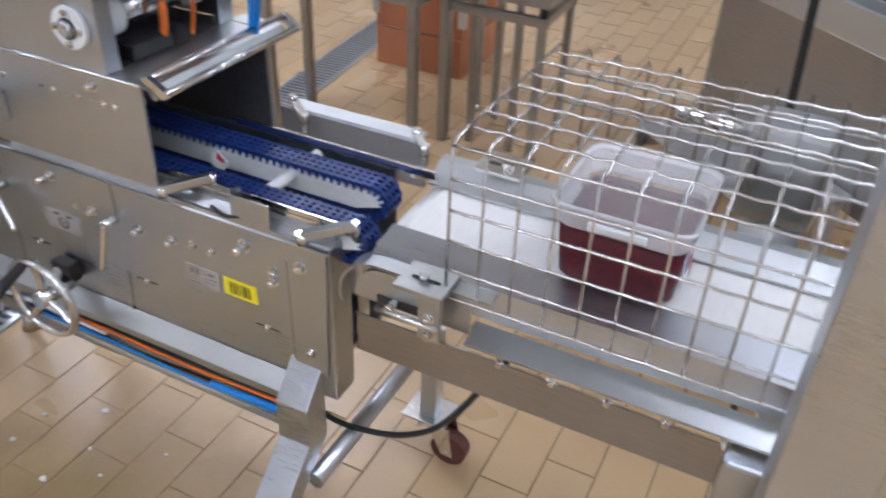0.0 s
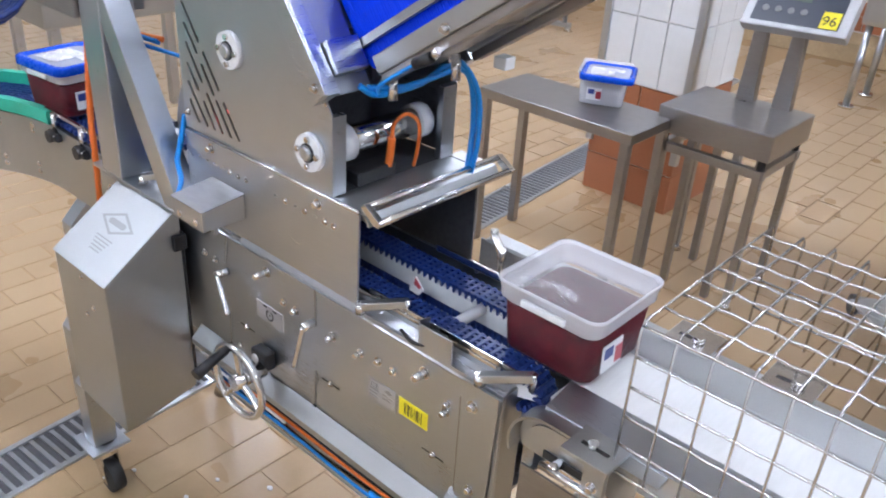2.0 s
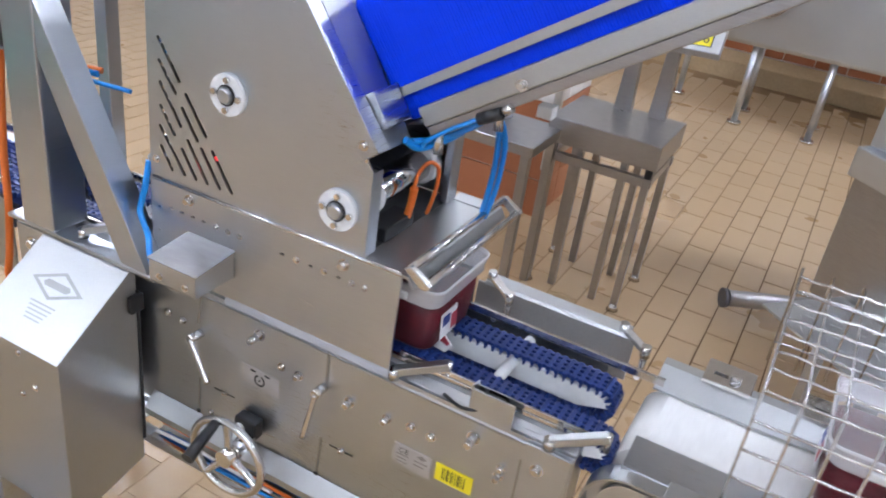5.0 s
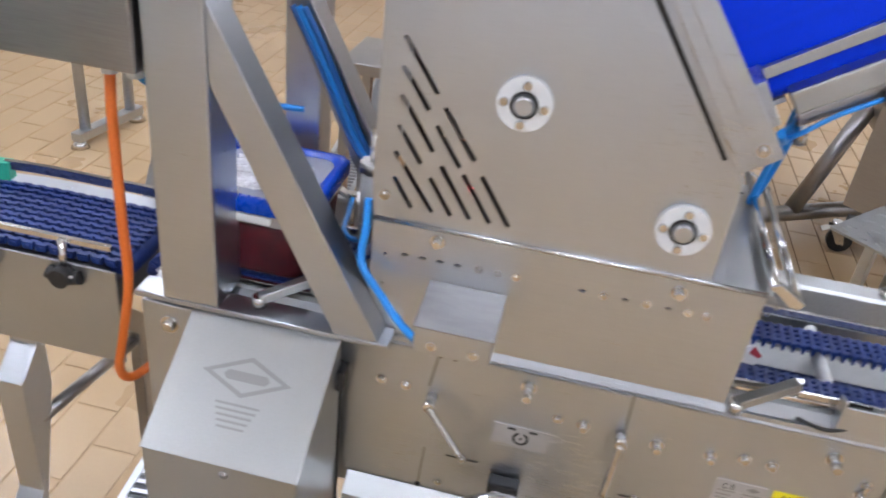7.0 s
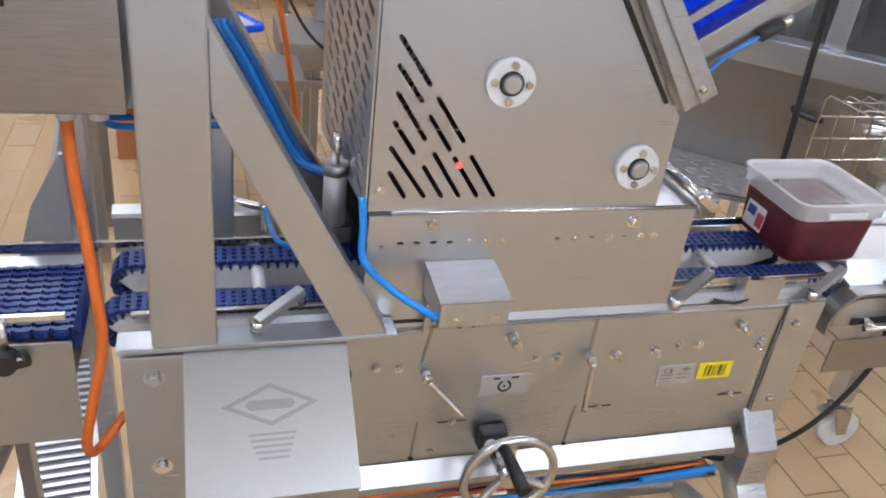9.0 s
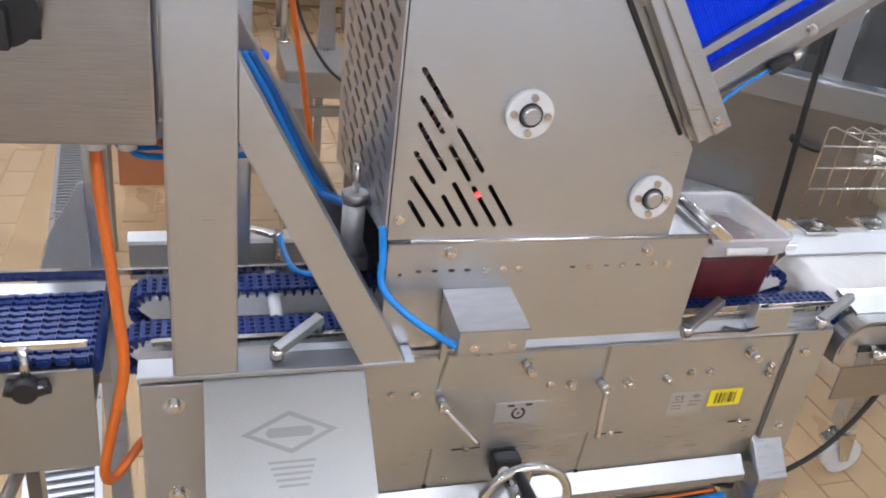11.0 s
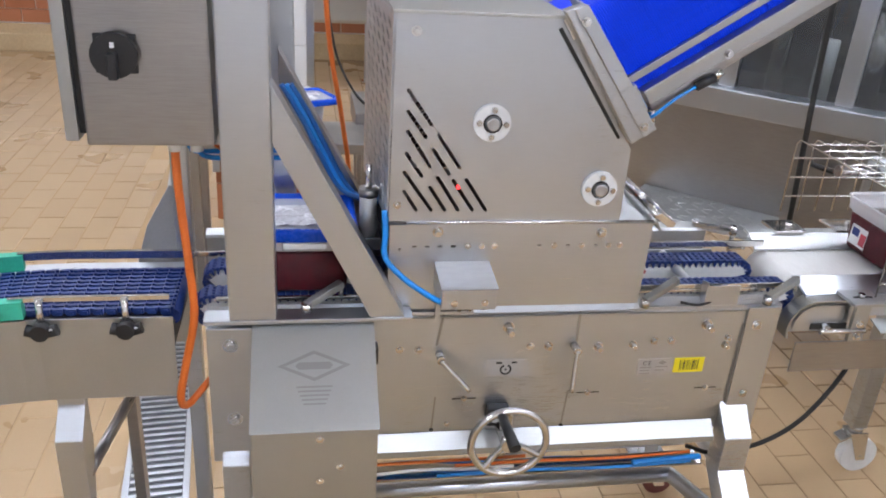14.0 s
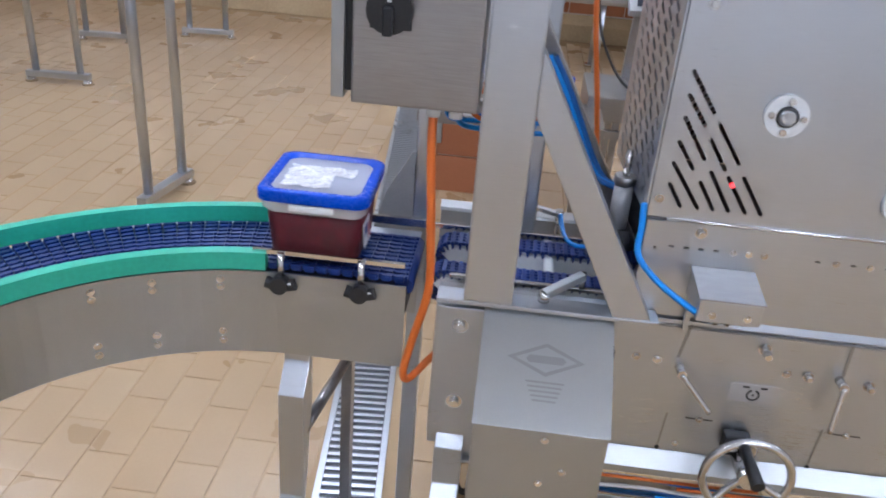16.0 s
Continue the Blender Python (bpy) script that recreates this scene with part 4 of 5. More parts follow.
part("panel", box(-0.068, 0.30, 0.338, 0.342, 0.800, 0.870, 0.001), MATT_STEEL, guide)
part("cap", prism([(0.336, 0.868), (0.340, 0.874), (0.366, 0.880), (0.372, 0.876), (0.344, 0.868)], "x", -0.070, 0.30, 0.0005), BLASTED, guide)


def guide_arm(x0, y0, z0, x1, y1, z1):
    """A flat link from the panel's cap to a post that carries the rail."""
    a, b = Vector((x0, y0, z0)), Vector((x1, y1, z1))
    bm = box(-0.008, 0.008, -0.0045, 0.0045, 0, 1.0, 0.002)
    bm.transform(Matrix.Translation(a) @ (b - a).to_track_quat("Z", "Y").to_matrix().to_4x4() @ Matrix.Diagonal((1, 1, (b - a).length, 1)))
    arm = part("lever", bm, CHROME, guide)
    for p in (a, b):
        part("pivot", rod(p - Vector((0, 0, 0.012)), p + Vector((0, 0, 0.010)), 0.0085, 14), CHROME, arm)
    part("post", rod((x1, y1, z1 - 0.055), (x1, y1, z1), 0.006), CHROME, arm)
    part("link", hose([(x1, y1, z1 - 0.05), (x1 + 0.004, (y1 + 0.22) / 2, 0.872), (x1 + 0.004, 0.222, 0.885)], 0.005, 8), CHROME, arm)


guide_arm(0.823, 0.350, 0.893, 0.883, 0.300, 0.892)
guide_arm(1.092, 0.350, 0.890, 1.150, 0.272, 0.908)
guide_arm(0.128, 0.350, 0.892, 0.180, 0.300, 0.902)
scrap_print = part("print", prism([(0.846, 0.890), (0.860, 0.884), (0.864, 0.890), (0.850, 0.9035)], "y", 0.0968, 0.0978), LABEL_RED)
label_scrap = tagged(part("label_scrap", prism([(0.835, 0.872), (0.858, 0.870), (0.868, 0.886), (0.850, 0.905), (0.838, 0.898)], "y", 0.098, 0.1005), LABEL_WHITE), "crumpled white and red paper scrap between the belts", "paper scrap")
scrap_print.parent = label_scrap
cables = thing("cable_bundle", "blue and orange cables tied along a tray under the plate", "cables")
part("tray", box(0.28, 1.03, -0.012, 0.035, 0.452, 0.456), CHROME, cables)
for k in range(9):
    z, y = 0.461 + 0.009 * (k % 3), -0.012 + 0.0052 * k
    a, b = (0.29, 0.56 + 0.03 * (k % 3)) if k % 2 else (0.42 + 0.02 * k, 1.00)
    part("cable", hose([(a, y, z), ((2 * a + b) / 3, y + 0.004 * math.sin(k * 2.3), z + 0.004), ((a + 2 * b) / 3, y + 0.005 * math.sin(k * 1.7), z - 0.002), (b, y, z + 0.003)], 0.0036, 6), (HOSE, WHITE, ORANGE, HOSE_DARK, RUBBER, ORANGE, HOSE_DARK)[k % 7], cables)
part("cable", hose([(0.86, -0.014, 0.470), (0.92, -0.015, 0.474), (1.02, -0.012, 0.476)], 0.007, 8), HOSE, cables)

# ---- infeed conveyor with its wire guard ----
infeed = thing("infeed_conveyor", "white belt conveyor in a grey stainless steel frame", "conveyor")
IX0, IX1 = 1.195, 3.1
part("side_panel", box(1.184, IX1, -0.008, -0.004, 0.692, 0.766, 0.001), DULL, infeed)
part("side_panel", box(IX0 + 0.03, IX1, 0.285, 0.289, 0.70, 0.86, 0.001), BLASTED, infeed)
part("slide_rail", prism([(0.020, 0.868), (0.082, 0.882), (0.082, 0.878), (0.020, 0.862)], "x", IX0 + 0.002, IX1), STEEL_X, infeed)
NC, NR = (1.2195, 0.800), 0.066
arc = [(NC[0] + NR * math.cos(math.radians(a)), NC[1] + NR * math.sin(math.radians(a))) for a in range(90, 201, 10)]
inner = [(NC[0] + (NR - 0.004) * math.cos(math.radians(a)), NC[1] + (NR - 0.004) * math.sin(math.radians(a))) for a in range(200, 89, -10)]
part("nose_band", prism([(1.40, NC[1] + NR)] + arc + inner + [(1.40, NC[1] + NR - 0.004)], "y", -0.008, 0.030), BLASTED, infeed)
part("nose_plate", prism([(1.36, NC[1] + NR - 0.005)] + [(NC[0] + (NR - 0.005) * math.cos(math.radians(a)), NC[1] + (NR - 0.005) * math.sin(math.radians(a))) for a in range(90, 201, 10)] + [(1.36, 0.776)], "y", 0.018, 0.022), STEEL, infeed)
part("nose_cheek", prism([(1.30, 0.848)] + [(NC[0] + 0.006 + 0.050 * math.cos(math.radians(a)), NC[1] - 0.002 + 0.050 * math.sin(math.radians(a))) for a in range(90, 191, 10)] + [(1.30, 0.786)], "y", 0.004, 0.010), STEEL, infeed)
part("slide_rail", prism([(0.222, 0.880), (0.262, 0.905), (0.285, 0.905), (0.285, 0.900), (0.264, 0.900), (0.222, 0.876)], "x", IX0 - 0.01, IX1), BLASTED, infeed)
part("belt", box(1.212, IX1 - 0.03, 0.060, 0.234, 0.868, 0.873, 0.001), BELT_WHITE, infeed, "white fabric belt")
part("return_belt", box(IX0 + 0.032, IX1 - 0.03, 0.070, 0.232, 0.800, 0.805, 0.001), BELT_WHITE, infeed)
part("nose_roller", rod((1.212, 0.060, 0.8365), (1.212, 0.234, 0.8365), 0.0365, 28), BELT_WHITE, infeed)
part("bed", box(IX0 + 0.06, IX1, 0.024, 0.27, 0.81, 0.86), STEEL, infeed)
part("slot_mark", box(1.215, 1.30, 0.001, 0.0042, 0.792, 0.806), INK, infeed)
part("roller_shaft", rod((1.245, 0.010, 0.799), (1.245, -0.022, 0.799), 0.009, 14), CHROME, infeed)
part("tension_block", box(IX0 + 0.072, IX0 + 0.148, -0.045, 0.02, 0.870, 0.877, 0.001), BLASTED, infeed)
part("tension_plate", box(IX0 + 0.100, IX0 + 0.135, -0.020, -0.010, 0.772, 0.870, 0.001), BLASTED, infeed)
part("tension_slot", box(IX0 + 0.088, IX0 + 0.132, -0.018, -0.011, 0.8772, 0.8778), INK, infeed)
part("tension_nut", rod((IX0 + 0.106, -0.0145, 0.877), (IX0 + 0.106, -0.0145, 0.886), 0.008, 6), CHROME, infeed)
part("tension_screw", rod((IX0 + 0.03, -0.020, 0.799), (IX0 + 0.135, -0.020, 0.799), 0.006), CHROME, infeed)
for z in (0.815, 0.785):
    bolt(infeed, IX0 + 0.118, -0.020, z, 0.006, 0.010)
for k in range(9):
    bolt(infeed, 1.42 + 0.08 * k, -0.004, 0.762, 0.006, 0.005)
part("front_ledge", prism([(-0.020, 0.792), (0.020, 0.805), (0.020, 0.801), (-0.020, 0.788)], "x", IX0 + 0.175, IX1), BLASTED, infeed)
part("motor_block", box(1.74, 1.92, -0.05, -0.009, 0.70, 0.78, 0.006), STEEL, infeed)
for x in (2.0, 2.8):
    part("leg", box(x, x + 0.05, 0.12, 0.17, 0.0, 0.82, 0.002), STEEL, infeed)
part("castor_leg", box(1.790, 1.840, 0.430, 0.480, 0.17, 0.74, 0.002), STEEL, infeed)
part("castor_leg_arm", box(1.790, 1.840, 0.289, 0.430, 0.70, 0.74, 0.002), STEEL, infeed)
castor_parts(infeed, 1.822, 0.453, 0.17, WHITE, 0.06)
part("drive_cable", hose([(1.42, 0.10, 0.72), (1.388, 0.06, 0.67), (1.352, 0.05, 0.60), (1.300, 0.05, 0.518), (1.24, 0.05, 0.468), (1.17, 0.05, 0.440), (1.09, 0.05, 0.430), (1.02, 0.05, 0.456)], 0.0055, 8), RUBBER, infeed, "dark brown cable")
clampb = thing("guard_clamp", "steel clamp that holds the wire guard", "clamp", 1.46, 0.29, 0.905, "guard clamps")
part("plate", box(-0.05, 0.03, -0.03, 0.04, -0.001, 0.006, 0.001), CHROME, clampb)
part("knob", rod((0.0, 0.0, 0.006), (0.0, 0.0, 0.015), 0.009, 12), CHROME, clampb)
part("slot", box(-0.035, -0.012, -0.004, 0.004, 0.0062, 0.0068), INK, clampb)
copy_thing(clampb, pose(1.30, 0.285, 0.905))

guard = thing("wire_guard", "stainless steel wire mesh guard over the infeed belt", "guard")
CX0, CX1, CY0, CY1, CZ0, CZ1 = 1.335, 1.95, -0.014, 0.385, 0.86, 1.100
N = 13
for k in range(N + 1):
    x = CX0 + (CX1 - CX0) * k / N
    part("cross_wire", hose([(x, CY0, CZ0 - (0.0 if k else 0.0)), (x, CY0, CZ1 - 0.012), (x, CY0 + 0.012, CZ1), (x, CY1 - 0.012, CZ1), (x, CY1, CZ1 - 0.012), (x, CY1, CZ0 + 0.05)], 0.0021, 6, 4, None, False), CHROME, guard)
for k in range(6):
    z = CZ0 + (CZ1 - 0.004 - CZ0) * k / 5
    pts = [(CX0 + (CX1 - CX0) * j / (2 * N), CY0 - (0.0012 if j % 2 else 0.0), z) for j in range(2 * N + 1)]
    part("long_wire", hose(pts, 0.0021, 6, 1, None, False), CHROME, guard)
for k in range(1, 8):
    y = CY0 + (CY1 - CY0) * k / 8
    pts = [(CX0 + (CX1 - CX0) * j / (2 * N), y, CZ1 + (0.0013 if (j + k) % 2 else -0.0013)) for j in range(2 * N + 1)]
    part("long_wire", hose(pts, 0.0021, 6, 1, None, False), CHROME, guard)
for z in (CZ1 - 0.05, CZ1 - 0.10, CZ1 - 0.15):
    part("long_wire", rod((CX0, CY1, z), (CX1, CY1, z), 0.0024, 6), CHROME, guard)
portal = thing("portal_frame", "thick square stainless steel portal post by the infeed belt", "post")
part("post", box(1.782, 1.872, -0.20, -0.11, 0.0, 2.3, 0.004), STEEL, portal)
part("strap", box(1.872, 1.917, -0.19, -0.13, 0.55, 1.0, 0.003), STEEL, portal)
part("beam", box(1.786, 1.868, -0.11, 0.138, 1.98, 2.06, 0.004), STEEL, portal)
infeed_motor = thing("gear_motor", "worn stainless steel gear motor behind the guard", "motor", 1.66, 0.46, 0.86)
part("shaft_tube", rod((-0.14, 0.0, 0.13), (0.0, 0.0, 0.12), 0.016), CHROME, infeed_motor)
part("gearbox", box(-0.02, 0.11, -0.06, 0.06, 0.0, 0.16, 0.02), BLASTED, infeed_motor)
part("motor_body", rod((0.05, 0.0, 0.0), (0.05, 0.0, -0.22), 0.05, 20), BLASTED, infeed_motor)

# ---- outfeed curve ----
outfeed = thing("outfeed_curve", "curved blue modular belt conveyor with green guide strips", "conveyor")
CC, RI, RO, STRAIGHT = (-0.305, -0.5175), 0.5195, 0.7075, -0.095


def along(s, r):
    """Place and heading on the outfeed at a length s from its start, r from the curve's centre."""
    first, turn = CC[0], math.pi / 2
    mid = (RI + RO) / 2
    if s < STRAIGHT - first:
        return STRAIGHT - s, CC[1] + r, 0.0
    a = (s - (STRAIGHT - first)) / mid
    if a < turn:
        return CC[0] - r * math.sin(a), CC[1] + r * math.cos(a), a
    return CC[0] - r, CC[1] - (a - turn) * mid, turn


END = (STRAIGHT - CC[0]) + math.pi / 2 * (RI + RO) / 2 + 0.75


def strip(name, r0, r1, z0, z1, mat, s0=0.0, s1=END, n=48, label="", parent=None):
    bm = bmesh.new()
    rings = []
    for k in range(n + 1):
        s = s0 + (s1 - s0) * k / n
        a, b = along(s, r0), along(s, r1)
        rings.append([bm.verts.new(p) for p in ((a[0], a[1], z0), (b[0], b[1], z0), (b[0], b[1], z1), (a[0], a[1], z1))])
    for p, q in zip(rings, rings[1:]):
        for k in range(4):
            bm.faces.new((p[k], p[(k + 1) % 4], q[(k + 1) % 4], q[k]))
    bm.faces.new(rings[0])
    bm.faces.new(rings[-1][::-1])
    return part(name, bm, mat, parent or outfeed, label)


strip("inner_side", RI - 0.006, RI - 0.002, 0.690, 0.862, BLASTED)
strip("outer_side", RO + 0.002, RO + 0.006, 0.690, 0.862, BLASTED)
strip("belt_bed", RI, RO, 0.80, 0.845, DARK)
GREEN0 = 0.262
strip("green_guide", RI - 0.012, RI + 0.010, 0.868, 0.902, GREEN, GREEN0, END, 48, "green plastic guide strip")
strip("green_guide", RO - 0.008, RO + 0.012, 0.872, 0.905, GREEN, GREEN0 + 0.03, END, 48, "green plastic guide strip")
strip("guide_rod", RI - 0.004, RI + 0.004, 0.898, 0.906, CHROME, 0.004, 0.29, 8)
strip("guide_rod", RO - 0.004, RO + 0.004, 0.892, 0.908, CHROME, -0.02, 0.30, 8)
strip("rail_cap", RO + 0.007, RO + 0.040, 0.858, 0.862, STEEL_X, 0.0, 0.62, 12)
w = RO - RI - 0.012
bm = bmesh.new()
for k in range(11):
    y = -w / 2 + w * k / 11
    box(-0.011, 0.006, y + 0.002, y + w / 11 * 0.62, -0.006, 0.006, 0, bm)
    box(-0.002, 0.012, y + w / 11 * 0.55, y + w / 11 * 0.98, -0.006, 0.004, 0, bm)
box(-0.004, 0.003, -w / 2, w / 2, -0.005, 0.003, 0, bm)
module = part("belt_module", bm, BLUE, outfeed)
n_mod = int(END / 0.0235)
for k in range(n_mod):
    s = 0.012 + 0.0235 * k
    x, y, a = along(s, (RI + RO) / 2)
    o = module if k == 0 else new("belt_module", module.data)
    o.parent = outfeed
    o.matrix_basis = pose(x, y, 0.868, 0, 0, math.degrees(a))
part("nose_roller", rod((STRAIGHT - 0.006, 0.02, 0.850), (STRAIGHT - 0.006, 0.195, 0.850), 0.017, 20), BLUE, outfeed)
for x in (-0.176, -0.321):
    c = part("star_clamp", rod((x, -0.004, 0.846), (x, -0.028, 0.846), 0.016, 16), BLACK, outfeed, "black star grip clamp")
    part("wing", hose([(x - 0.027, -0.011, 0.846), (x, -0.011, 0.840), (x + 0.027, -0.011, 0.846)], 0.0115, 10), BLACK, c)
    part("insert", rod((x + 0.018, -0.018, 0.846), (x + 0.018, -0.021, 0.846), 0.006, 10), LABEL_WHITE, c)
    part("stem", rod((x, -0.008, 0.846), (x, -0.006, 0.905), 0.0065, 10), CHROME, c)
    part("stem_slot", box(x - 0.006, x + 0.006, 0.0015, 0.0035, 0.78, 0.82), GREY_INK, c)
part("joint_plate", box(-0.352, -0.300, -0.0012, 0.003, 0.700, 0.752, 0.001), STEEL, outfeed)
for x, z in ((-0.135, 0.71), (-0.255, 0.712), (-0.265, 0.745), (-0.345, 0.715), (-0.115, 0.81), (-0.335, 0.80)):
    bolt(outfeed, x, 0.004, z, 0.005, 0.004)
for s in (0.36, 0.50, 0.62):
    for z in (0.845, 0.83, 0.735, 0.715):
        x, y, a = along(s, RI - 0.006)
        b = bolt(outfeed, 0, 0, 0, 0.005, 0.004)
        b.matrix_basis = pose(x, y, z, 0, 0, math.degrees(a))


def conveyor_leg(x, y):
    part("leg", prism([(y, 0.70), (y, 0.66), (y - 0.05, 0.61), (y - 0.05, 0.36), (y - 0.10, 0.30), (y - 0.10, 0.05), (y - 0.05, 0.05), (y - 0.04, 0.34), (y + 0.02, 0.56), (y + 0.02, 0.70)], "x", x, x + 0.05, 0.002), STEEL, outfeed)
    part("foot", rod((x + 0.025, y - 0.075, 0.05), (x + 0.025, y - 0.075, 0.0), 0.012, 12, 0.03), CHROME, outfeed)


conveyor_leg(-0.325, 0.02)
part("rear_leg", prism([(0.18, 0.70), (0.18, 0.60), (0.26, 0.52), (0.26, 0.05), (0.30, 0.05), (0.30, 0.54), (0.22, 0.62), (0.22, 0.70)], "x", -0.262, -0.238, 0.002), DULL, outfeed)
part("foot", rod((-0.250, 0.28, 0.05), (-0.250, 0.28, 0.0), 0.012, 12, 0.03), CHROME, outfeed)
part("cross_tube", rod((-0.29, -0.02, 0.50), (-0.25, 0.27, 0.50), 0.012), DULL, outfeed)
part("side_column", prism([(-0.205, 0.835), (-0.120, 0.835), (-0.120, 1.02), (-0.127, 1.02), (-0.177, 0.930)], "y", 0.262, 0.268, 0.002), MATT_STEEL, outfeed)
part("side_post", box(-0.120, -0.085, 0.255, 0.290, 0.05, 1.26, 0.003), STEEL, outfeed)
part("column_foot", rod((-0.1025, 0.2725, 0.05), (-0.1025, 0.2725, 0.0), 0.012, 12, 0.03), CHROME, outfeed)



# ---- tubs ----
def tub(name, label, filled, x, y, z):
    t = thing(name, label, "tub", x, y, z, "tubs on the line" if filled else "")
    wall = [(0.078, 0.0), (0.082, 0.004), (0.087, 0.0910), (0.0865, 0.0910), (0.0808, 0.006), (0.077, 0.002)]
    part("bucket", shell(wall), TUB if filled else TUB_RIM, t, "clear plastic tub wall")
    rim = [(0.087, 0.0905), (0.0875, 0.096), (0.093, 0.098), (0.093, 0.1115), (0.0945, 0.113), (0.0945, 0.122), (0.0970, 0.123), (0.0970, 0.128), (0.0940, 0.128), (0.0925, 0.122), (0.0910, 0.1115), (0.0900, 0.101), (0.0855, 0.097), (0.0862, 0.0905)]
    part("rim", shell(rim, 0.022, (False, False)), TUB_RIM, t, "frosted stepped rim")
    if filled:
        part("filling", shell([(0.0768, 0.003), (0.0802, 0.008), (0.0854, 0.084), (0.080, 0.0865), (0.05, 0.0880), (0.02, 0.0865)]), JELLY, t, "dark red berry filling")
    else:
        part("filling", shell([(0.0768, 0.003), (0.0796, 0.008), (0.0840, 0.095), (0.082, 0.097)]), LABEL_WHITE, t, "pale empty inside")
    if filled:
        part("seal_film", shell([(0.0925, 0.1215), (0.0905, 0.1240), (0.070, 0.1262), (0.03, 0.1270)], 0.02), SEAL, t, "clear slightly domed inner cover")
    for turn in (0, 180):
        lab = part("label", box(-0.055, 0.0, -0.0895, -0.0880, 0.016, 0.062), LABEL_WHITE, t, "white product sticker with a picture")
        lab.matrix_basis = pose(0, 0, 0, -3.0, 0, 90 + turn)
        part("print", box(-0.050, -0.026, -0.0901, -0.0896, 0.038, 0.056), LABEL_BLUE, lab)
        part("print", box(-0.020, 0.0, -0.0901, -0.0896, 0.022, 0.050), LABEL_RED, lab)
    handle = part("grip_tab", box(-0.040, 0.040, -0.1005, -0.0935, 0.100, 0.112, 0.003), WHITE, t)
    return t


def lid(x, y, z):
    t = thing("snap_cover", "bright blue plastic tub cover with a clear embossed centre", "cover", x, y, z, "tub covers")
    bm = shell([(0.0985, -0.016), (0.0995, -0.015), (0.0995, 0.002), (0.0965, 0.006), (0.086, 0.006), (0.083, 0.001), (0.080, 0.001), (0.080, -0.002), (0.0985, -0.004)], 0.024, (False, False))
    part("rim", bm, LID_BLUE, t)
    part("panel", shell([(0.081, -0.002), (0.081, 0.0005)], 0.02), LID_CLEAR, t, "clear embossed panel")
    rng = random.Random(4)
    foil = bmesh.new()
    n = 12
    grid = [[foil.verts.new((-0.066 + 0.012 * i * 11 / n + 0.003 * rng.uniform(-1, 1), -0.060 + 0.010 * j, 0.0012 + 0.0030 * rng.random())) for i in range(n - 3 if j < 6 else n)] for j in range(11)]
    for a, b in zip(grid, grid[1:]):
        for i in range(min(len(a), len(b)) - 1):
            foil.faces.new((a[i], a[i + 1], b[i + 1], b[i]))
    part("print", foil, FOIL, t, "crinkled whitish printed film")
    return t


# ---- table, scale and pillar behind ----
table = thing("steel_table", "small stainless steel work table", "table")
TX0, TX1, TY0, TY1, TZ = -0.280, 0.412, 1.63, 1.94, 0.672
part("tabletop", box(TX0, TX1, TY0, TY1, TZ - 0.04, TZ, 0.004), DULL, table)
for x in (TX0 + 0.005, TX1 - 0.045):
    for y in (TY0 + 0.005, TY1 - 0.045):
        part("leg", box(x, x + 0.034, y, y + 0.034, 0.0, TZ - 0.04, 0.003), DULL, table)
scale = thing("platform_scale", "stainless steel platform scale on a tubular stand", "scale")
SX0, SX1, SY0, SY1, SZ = 0.358, 0.796, 1.90, 2.27, 0.717
part("platform", box(SX0, SX1, SY0, SY1, SZ - 0.10, SZ, 0.006), DULL, scale)
for x in (SX0 + 0.03, SX1 - 0.03):
    for y in (SY0 + 0.03, SY1 - 0.03):
        part("cell_foot", rod((x, y, SZ - 0.10), (x, y, SZ - 0.14), 0.014), RUBBER, scale)
        part("leg", box(x - 0.014, x + 0.014, y - 0.014, y + 0.014, 0.03, SZ - 0.14, 0.003), DULL, scale)
        part("foot", rod((x, y, 0.03), (x, y, 0.0), 0.012, 12, 0.026), CHROME, scale)
for y in (SY0 + 0.03, SY1 - 0.03):
    part("stand_rail", box(SX0 + 0.01, SX1 - 0.01, y - 0.014, y + 0.014, SZ - 0.175, SZ - 0.14, 0.003), DULL, scale)
for x in (SX0 + 0.03, SX1 - 0.03):
    part("stand_rail", box(x - 0.014, x + 0.014, SY0 + 0.01, SY1 - 0.01, SZ - 0.175, SZ - 0.14, 0.003), DULL, scale)
for x in (SX0 + 0.13, SX1 - 0.13):
    for y in (SY0 + 0.06, SY1 - 0.06):
        part("inner_leg", box(x - 0.014, x + 0.014, y - 0.014, y + 0.014, 0.0, SZ - 0.102, 0.003), DULL, scale)
for x in (0.545, 0.685):
    part("column", prism([(x - 0.035, SZ), (x + 0.035, SZ), (x + 0.022, SZ + 0.31), (x - 0.022, SZ + 0.31)], "y", 2.205, 2.245, 0.003), DULL, scale)
HEAD = Matrix.Translation((0.668, 2.20, 1.098)) @ Matrix.Rotation(radians(52), 4, "X") @ Matrix.Rotation(radians(3), 4, "Z")


def on_head(name, bm, mat, label="", parent=None):
    bm.transform(HEAD)
    return part(name, bm, mat, parent or scale, label)


